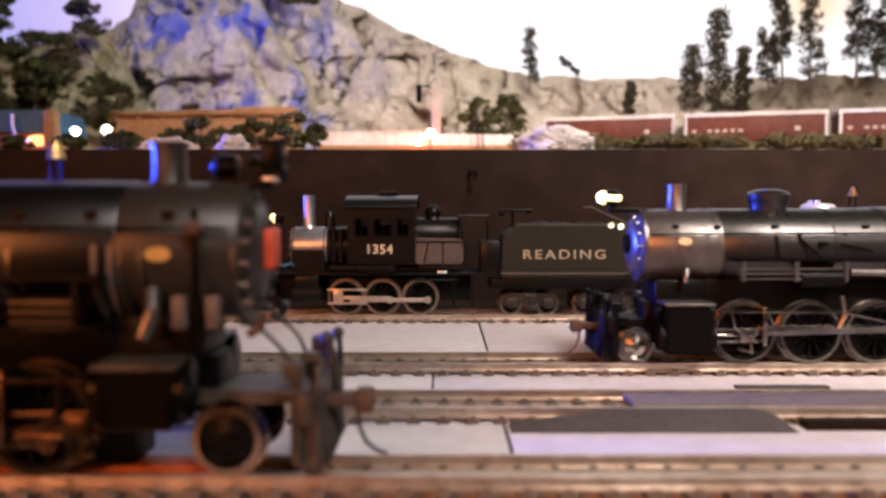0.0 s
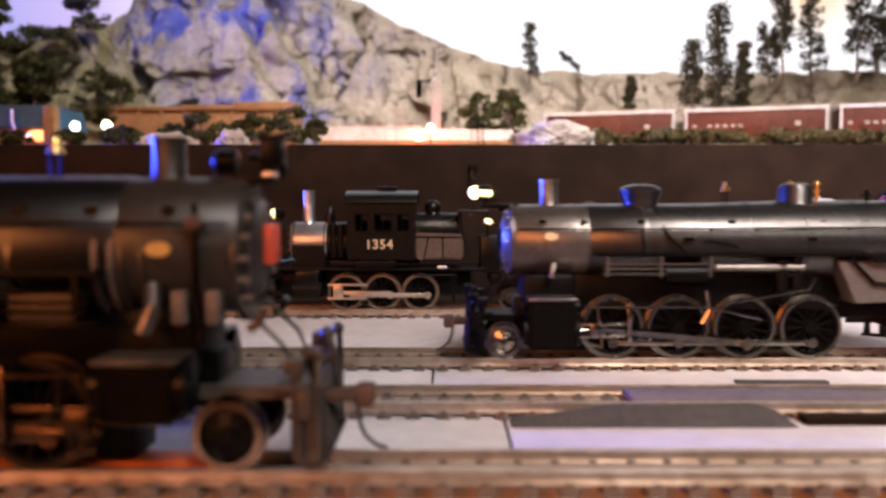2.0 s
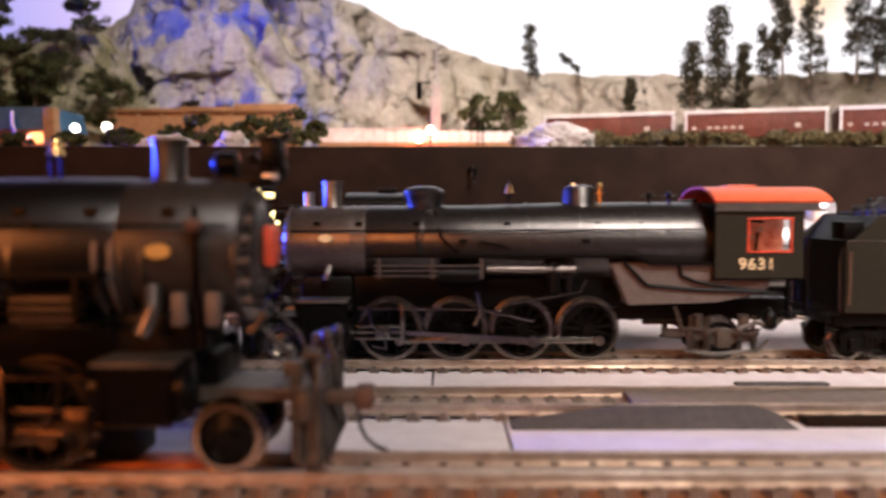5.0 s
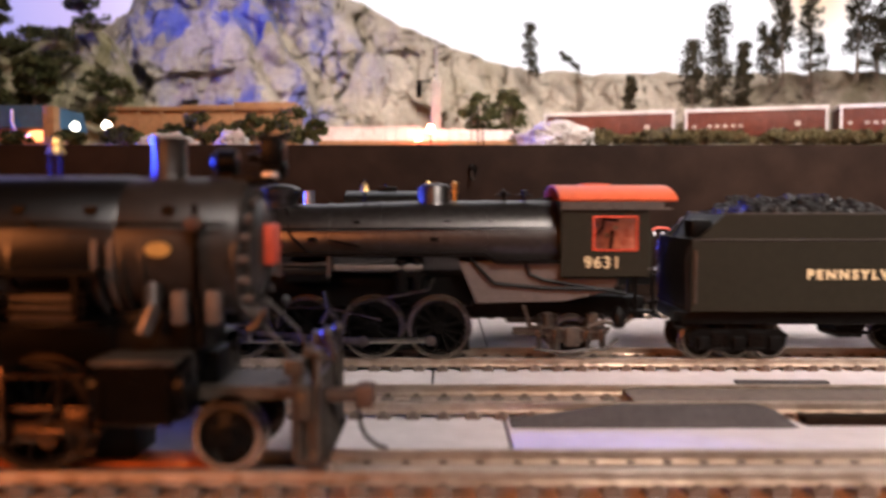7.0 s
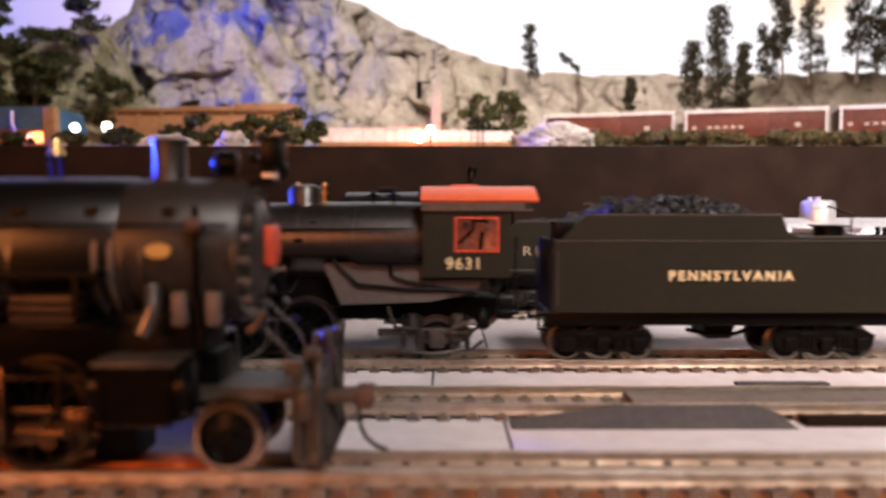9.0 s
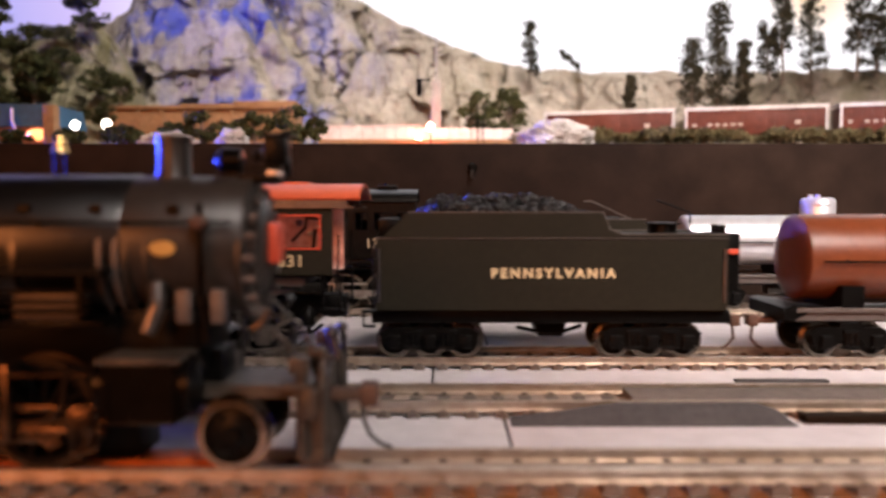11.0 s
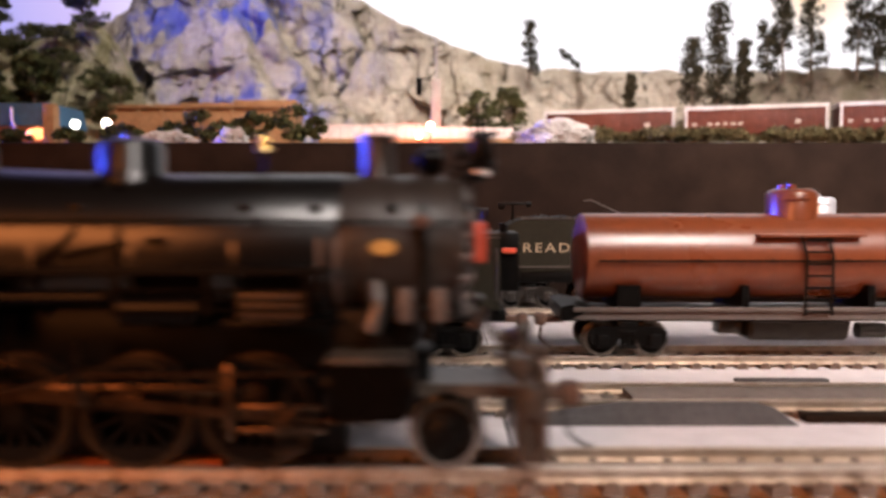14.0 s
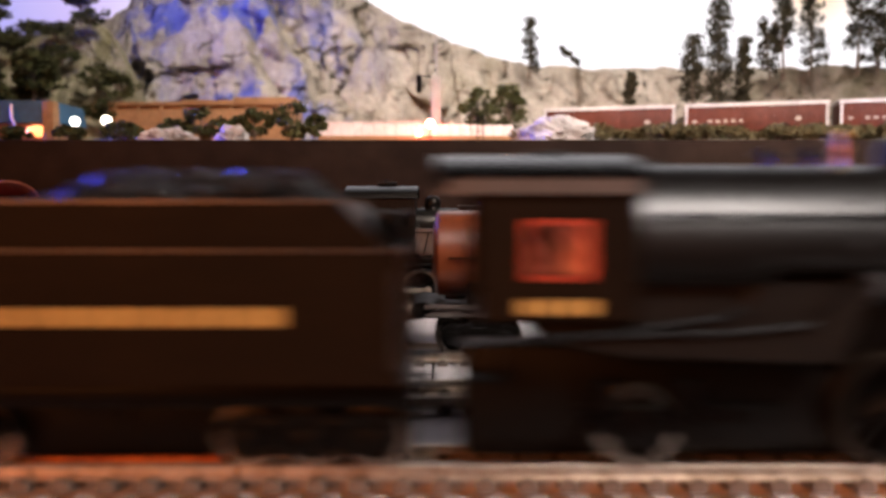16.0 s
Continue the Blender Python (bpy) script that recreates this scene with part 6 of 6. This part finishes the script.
# ---- freight cars on the upper track ----
def boxcar(x, y, turn, seed):
    top = new("boxcar")
    tagged(top, "brown boxcar with grey roof and pale lettering", "boxcar", "boxcars")
    L, H = 65.0, 27.5
    bm = NB()
    box(bm, -L, L, -17, 17, 8, 8 + H, 0.4)
    body = part("car_body", bm, BOXCAR, top)
    for s in (-1, 1):
        for x0 in np.linspace(-L + 1, L - 1, 15):
            bm = NB()
            box(bm, x0 - 0.4, x0 + 0.4, 17 * s, 17.7 * s, 8.4, 35)
            part("side_rib", bm, BOXCAR, body)
        bm = NB()
        box(bm, -11, 11, 17.4 * s, 18.3 * s, 9, 34, 0.2)
        part("sliding_door", bm, BOXCAR, body)
        for k in range(7):
            if k != 1:
                bm = NB()
                box(bm, -58 + k * 7.2, -54 + k * 7.2, 17.75 * s, 17.95 * s, 17.8, 20.4)
                part("lettering_bar", bm, PALE, body, "pale lettering too small to read")
        bm = NB()
        box(bm, 36, 41, 17.75 * s, 17.95 * s, 18, 22)
        part("herald_bar", bm, PALE, body)
        for x0 in (-L, L - 2.2):
            bm = NB()
            box(bm, x0, x0 + 2.2, 17.2 * s, 18.2 * s, 8, 35.6)
            part("corner_post", bm, BOXROOF, body, "pale grey corner post")
    bm = NB()
    slab(bm, [(-L - 0.8, 33.4), (L + 0.8, 33.4), (L + 0.8, 36.6), (-L - 0.8, 36.6)], -18.4, 18.4)
    roof = part("car_roof", bm, BOXROOF, top, "grey ribbed roof")
    for x0 in np.linspace(-L + 4, L - 4, 14):
        bm = NB()
        box(bm, x0 - 0.4, x0 + 0.4, -18.6, 18.6, 36.4, 37.0)
        part("roof_rib", bm, BOXROOF, roof)
    bm = NB()
    box(bm, -L, L, -3, 3, 36.5, 37.8)
    part("running_board", bm, BOXROOF, roof)
    bm = NB()
    box(bm, -L - 3, L + 3, -4, 4, 6, 8.2)
    part("underframe", bm, DARK, top)
    g = {"wheels": []}
    bogie(top, -44, 18, 2, g)
    bogie(top, 44, 18, 2, g)
    coupler(top, -L - 1, -1)
    coupler(top, L + 1, 1)
    top.matrix_basis = pose(x * K, y * K, 106.6 * K, 0, 0, turn)
    return top


for i, (x, y) in enumerate([(173, 806), (308, 769), (443, 732), (578, 695)]):
    boxcar(x, y, -15.3, i)
bm = NB()
c, s = math.cos(radians(-15.3)), math.sin(radians(-15.3))
rail_mesh(bm, -520, 520, -8.25, 0)
rail_mesh(bm, -520, 520, 8.25, 0)
box(bm, -520, 520, -15, 15, -4, -2.4)
up = part("track_upper", bm, RAIL)
up.matrix_basis = pose(308 * K, 769 * K, 106.6 * K, 0, 0, -15.3)
tagged(up, "upper track with bronze rails under the freight cars", "track", kind="structure")


# ---- buildings, wall, signal and lamps on the upper deck ----
def long_shed():
    top = new("brick_factory")
    tagged(top, "long low orange brick factory at the mountain's foot", "building", "buildings")
    bm = NB()
    box(bm, -345, -152, 800, 840, 104, 146, 0.6)
    wall = part("wall", bm, BRICK, top)
    for x in np.arange(-340, -155, 24):
        bm = NB()
        box(bm, x, x + 3, 798, 800.2, 104, 146)
        part("pilaster", bm, BRICK, wall)
    for a, b, h in ((-345, -270, 3), (-270, -215, 5), (-215, -152, 8)):
        bm = NB()
        box(bm, a, b, 797, 842, 146, 146 + h, 0.4)
        part("parapet", bm, BRICK, top)
    return top


def blue_house():
    top = new("blue_roofed_house")
    tagged(top, "small orange house with a blue pitched roof", "building", "buildings")
    bm = NB()
    box(bm, -400, -322, 640, 690, 94, 118, 0.4)
    wall = part("wall", bm, BRICK, top)
    bm = NB()
    slab_x = [(-404, 112), (-318, 112), (-322, 130), (-400, 130)]
    slab(bm, slab_x, 634, 692)
    part("roof", bm, BLUEROOF, top, "blue roof")
    bm = NB()
    box(bm, -326, -317, 630, 640, 94, 129, 0.3)
    part("chimney", bm, BRICK, top, "orange brick chimney")
    bm = NB()
    pipe(bm, [(-352, 632, 126), (-350, 628, 116), (-346, 628, 105)], 1.2, 8)
    part("downpipe", bm, WHITEWALL, wall, "white downpipe")
    bm = NB()
    ball(bm, (-333, 634, 105), 6, 1.6, 0.5, 0.8)
    part("porch_lamp", bm, LAMPORANGE, wall, "orange glowing porch lamp")
    return top


long_shed()
blue_house()


def yard_lamp(x, y, z, r):
    top = new("yard_lamp")
    tagged(top, "bright white glowing yard lamp on a post", "lamp", "yard lamps")
    bm = NB()
    rod(bm, (x, y, 92), (x, y, z), 0.9, seg=8)
    part("post", bm, DARK, top)
    bm = NB()
    ball(bm, (x, y - 1, z), r)
    part("globe", bm, LAMPWHITE, top)


yard_lamp(-304, 640, 113.2, 3.6)
yard_lamp(-278, 640, 114.0, 4.0)

fence = new("panel_wall")
tagged(fence, "low whitewashed panel wall lit pink by the red lamp", "wall", "walls")
for k in range(18):
    bm = NB()
    x = -112 + k * 9.8
    box(bm, x, x + 9.2, 700, 704, 100, 118.2 - 0.12 * k, 0.3)
    part("panel", bm, WHITEWALL, fence)
bm = NB()
box(bm, -113, 66, 699, 705, 99, 106.5)
part("footing", bm, BRICK, fence)
bm = NB()
box(bm, -113, -20, 699.4, 704.6, 118.2, 119.4)
part("coping", bm, WHITEWALL, fence)

sig = new("railway_signal")
tagged(sig, "tall bracket signal with three dark lamps beside a red light", "signal")
bm = NB()
rod(bm, (-6.3, 722, 100), (-6.3, 722, 202), 1.5, 0.8, seg=10)
box(bm, -11, -2, 718, 726, 100, 163, 0.6)
part("mast", bm, BLUEROCK, sig, "grey mast and cabinet")
bm = NB()
rod(bm, (-6, 720, 162), (-21, 718, 163), 0.8, seg=8)
pipe(bm, [(-6, 720, 170), (-14, 719, 163)], 0.4, 6)
part("bracket_arm", bm, DARK, sig)
head = NB()
box(head, -24.6, -19.6, 715, 719, 147.5, 163.5, 0.8)
hd = part("signal_head", head, DARK, sig, "black three-lamp signal head")
for z in (150.5, 155.5, 160.5):
    bm = NB()
    lathe(bm, (-22.1, 0, z), "y", [(713, 2.2), (715.2, 2.1), (715.4, 0.3)], 16)
    part("hood", bm, DARK, hd)
for x, z, r in ((-11.1, 116.6, 3.4), (-21.6, 107.8, 2.2)):
    top = new("signal_lamp")
    tagged(top, "small red lamp glowing brightly on a short post", "lamp", "red lamps")
    bm = NB()
    rod(bm, (x, 692, 98), (x, 692, z), 0.7, seg=8)
    part("post", bm, DARK, top)
    bm = NB()
    ball(bm, (x, 690, z), r)
    part("globe", bm, LAMPRED, top)
for x in (31, 36):
    top = new("line_post")
    tagged(top, "thin dark post beside the upper track", "post", "line posts")
    bm = NB()
    rod(bm, (x, 690, 98), (x, 690, 137 if x < 33 else 124), 0.6, seg=6)
    box(bm, x - 2.6, x + 2.6, 689.6, 690.4, 118, 118.8)
    part("shaft", bm, DARK, top)

# ---- small things of the yard ----
bm = NB()
lathe(bm, (15.9, 0, 68.4), "y", [(416.4, 1.4), (417.4, 2.4), (420.2, 2.4)], 20)
hook = tagged(part("eye_hook", bm, DARK), "small dark knob with a wire screwed into the fascia", "hook")
bm = NB()
pipe(bm, [(15.9, 416.6, 67), (15.2, 415.6, 63.4), (16.6, 415.8, 61.8)], 0.8, 8)
part("wire_end", bm, STEELDARK, hook, "bright wire end")
bm = NB()
slab(bm, [(14.8, 0.6), (30, 0.6), (74, 0.6), (77.5, 0.6), (74.5, 3.0), (70, 4.4), (40, 4.4), (15.2, 1.2)], 163.8, 170.2)
for v in bm.verts:
    if v.co.y < 0.166 and v.co.z > 0.001:
        v.co.y += 0.0042
tagged(part("ramp_strip", bm, GREYSLAB), "grey felt ramp strip lying beside the second track", "ramp")
bm = NB()
box(bm, 44, 300, 174.5, 186.0, 2.5, 4.0, 0.2)
tagged(part("flange_filler", bm, FILLER), "brown-grey filler strip between the second track's rails", "filler")
bm = NB()
box(bm, 79.5, 300, 165.4, 169.4, 0.6, 2.6, 0.3)
tagged(part("brown_strip", bm, BROWN_BLACK), "dark brown strip beside the second track", "wood strip")
bm = NB()
box(bm, 79, 104, 203.6, 206.4, 0.6, 1.5, 0.3)
tagged(part("dark_stick", bm, GREYSLAB), "short dark stick lying on the white deck", "stick")

# amber reflection off the far rail, put in as an orange strip
bm = NB()
box(bm, -80, -37, 126.0, 132.5, 3.4, 6.0, 0.3)
tagged(part("rail_glint_strip", bm, RAIL_GLINT), "orange strip painting amber light caught by the far rail", "strip")

for n, y0, z0, y1, z1 in TRACKS:
    track(n, y0, z0, y1, z1, 620)


# ---- motion ----
MID_ROWS = [(0, 56.1), (0.5, 49.9), (1, 40.5), (1.5, 28.8), (2, 17.8), (2.5, 7.5), (3, -3.3), (3.5, -13.2), (4, -24.9), (6.5, -78.2), (7, -90.0), (7.5, -102.1), (8, -112.0),
            (8.5, -122.5), (9, -128.7), (9.2, -134.5), (11.5, -188.5), (12, -198.9), (12.5, -210.3), (13, -221.4), (13.5, -231.0), (14, -242.3), (14.5, -253), (15, -264), (15.5, -275), (16, -285)]
NEAR_ROWS = [(0, -34.35), (8.5, -34.35), (9, -34.3), (11.5, -33.3), (12, -31.5), (12.5, -24.9), (13, -20.5), (13.5, -15.3), (14, 0.5), (14.5, 27.3), (15, 60.6), (15.3, 87.6), (15.5, 108.0), (16, 159.2)]


def motions():
    def glide(rows, step):
        ts = np.arange(0, 16.0001, step)
        return [(float(t), float(np.interp(t, [r[0] for r in rows], [r[1] for r in rows]))) for t in ts]

    def roll(gear, rows, way, start, phase, late):
        fine = [r for r in glide(rows, 1 / 30) if r[0] > late or round(r[0] * 30) % 6 == 0]
        for w, x, z, r in gear["wheels"]:
            walk(w, [(t, Matrix.Translation((x * K, 0, z * K)) @ Matrix.Rotation(-way * (d - start) / r * 1.0 + phase, 4, "Y")) for t, d in fine])
        for s in gear.get("rods", []):
            walk(s, [(t, Matrix.Translation((4.2 * math.cos(a) * K, 0, (8.95 - 4.2 * math.sin(a)) * K))) for t, a in [(t, -way * (d - start) / 8.95 + phase) for t, d in fine]])
        for s, x, L in gear.get("mains", []):
            rows2 = []
            for t, d in fine:
                a = -way * (d - start) / 8.95 + phase
                pz = -4.2 * math.sin(a)
                rows2.append((t, Matrix.Translation(((x + 4.2 * math.cos(a)) * K, 0, (8.95 + pz) * K)) @ Matrix.Rotation(math.asin(-pz / L), 4, "Y")))
            walk(s, rows2)
        for s, x, L in gear.get("heads", []):
            rows2 = []
            for t, d in fine:
                a = -way * (d - start) / 8.95 + phase
                rows2.append((t, Matrix.Translation(((x + 4.2 * math.cos(a) - math.sqrt(L * L - (4.2 * math.sin(a)) ** 2)) * K, 0, 0))))
            walk(s, rows2)

    for thing in (loco_mid, tender_mid, tank_mid):
        walk(thing, [(t, pose(d * K, MID_Y, MID_Z)) for t, d in MID_ROWS])
    for thing in (loco_near, tender_near):
        walk(thing, [(t, pose(d * K, NEAR_Y, NEAR_Z, 0, 0, 180)) for t, d in NEAR_ROWS])
    for gear in (gear_mid, gear_tender_mid, gear_tank_mid):
        roll(gear, MID_ROWS, -1, 7.5, 0.5, 99)
    for gear in (gear_near, gear_tender_near):
        roll(gear, NEAR_ROWS, 1, -34.35, 2.3, 11.9)


motions()
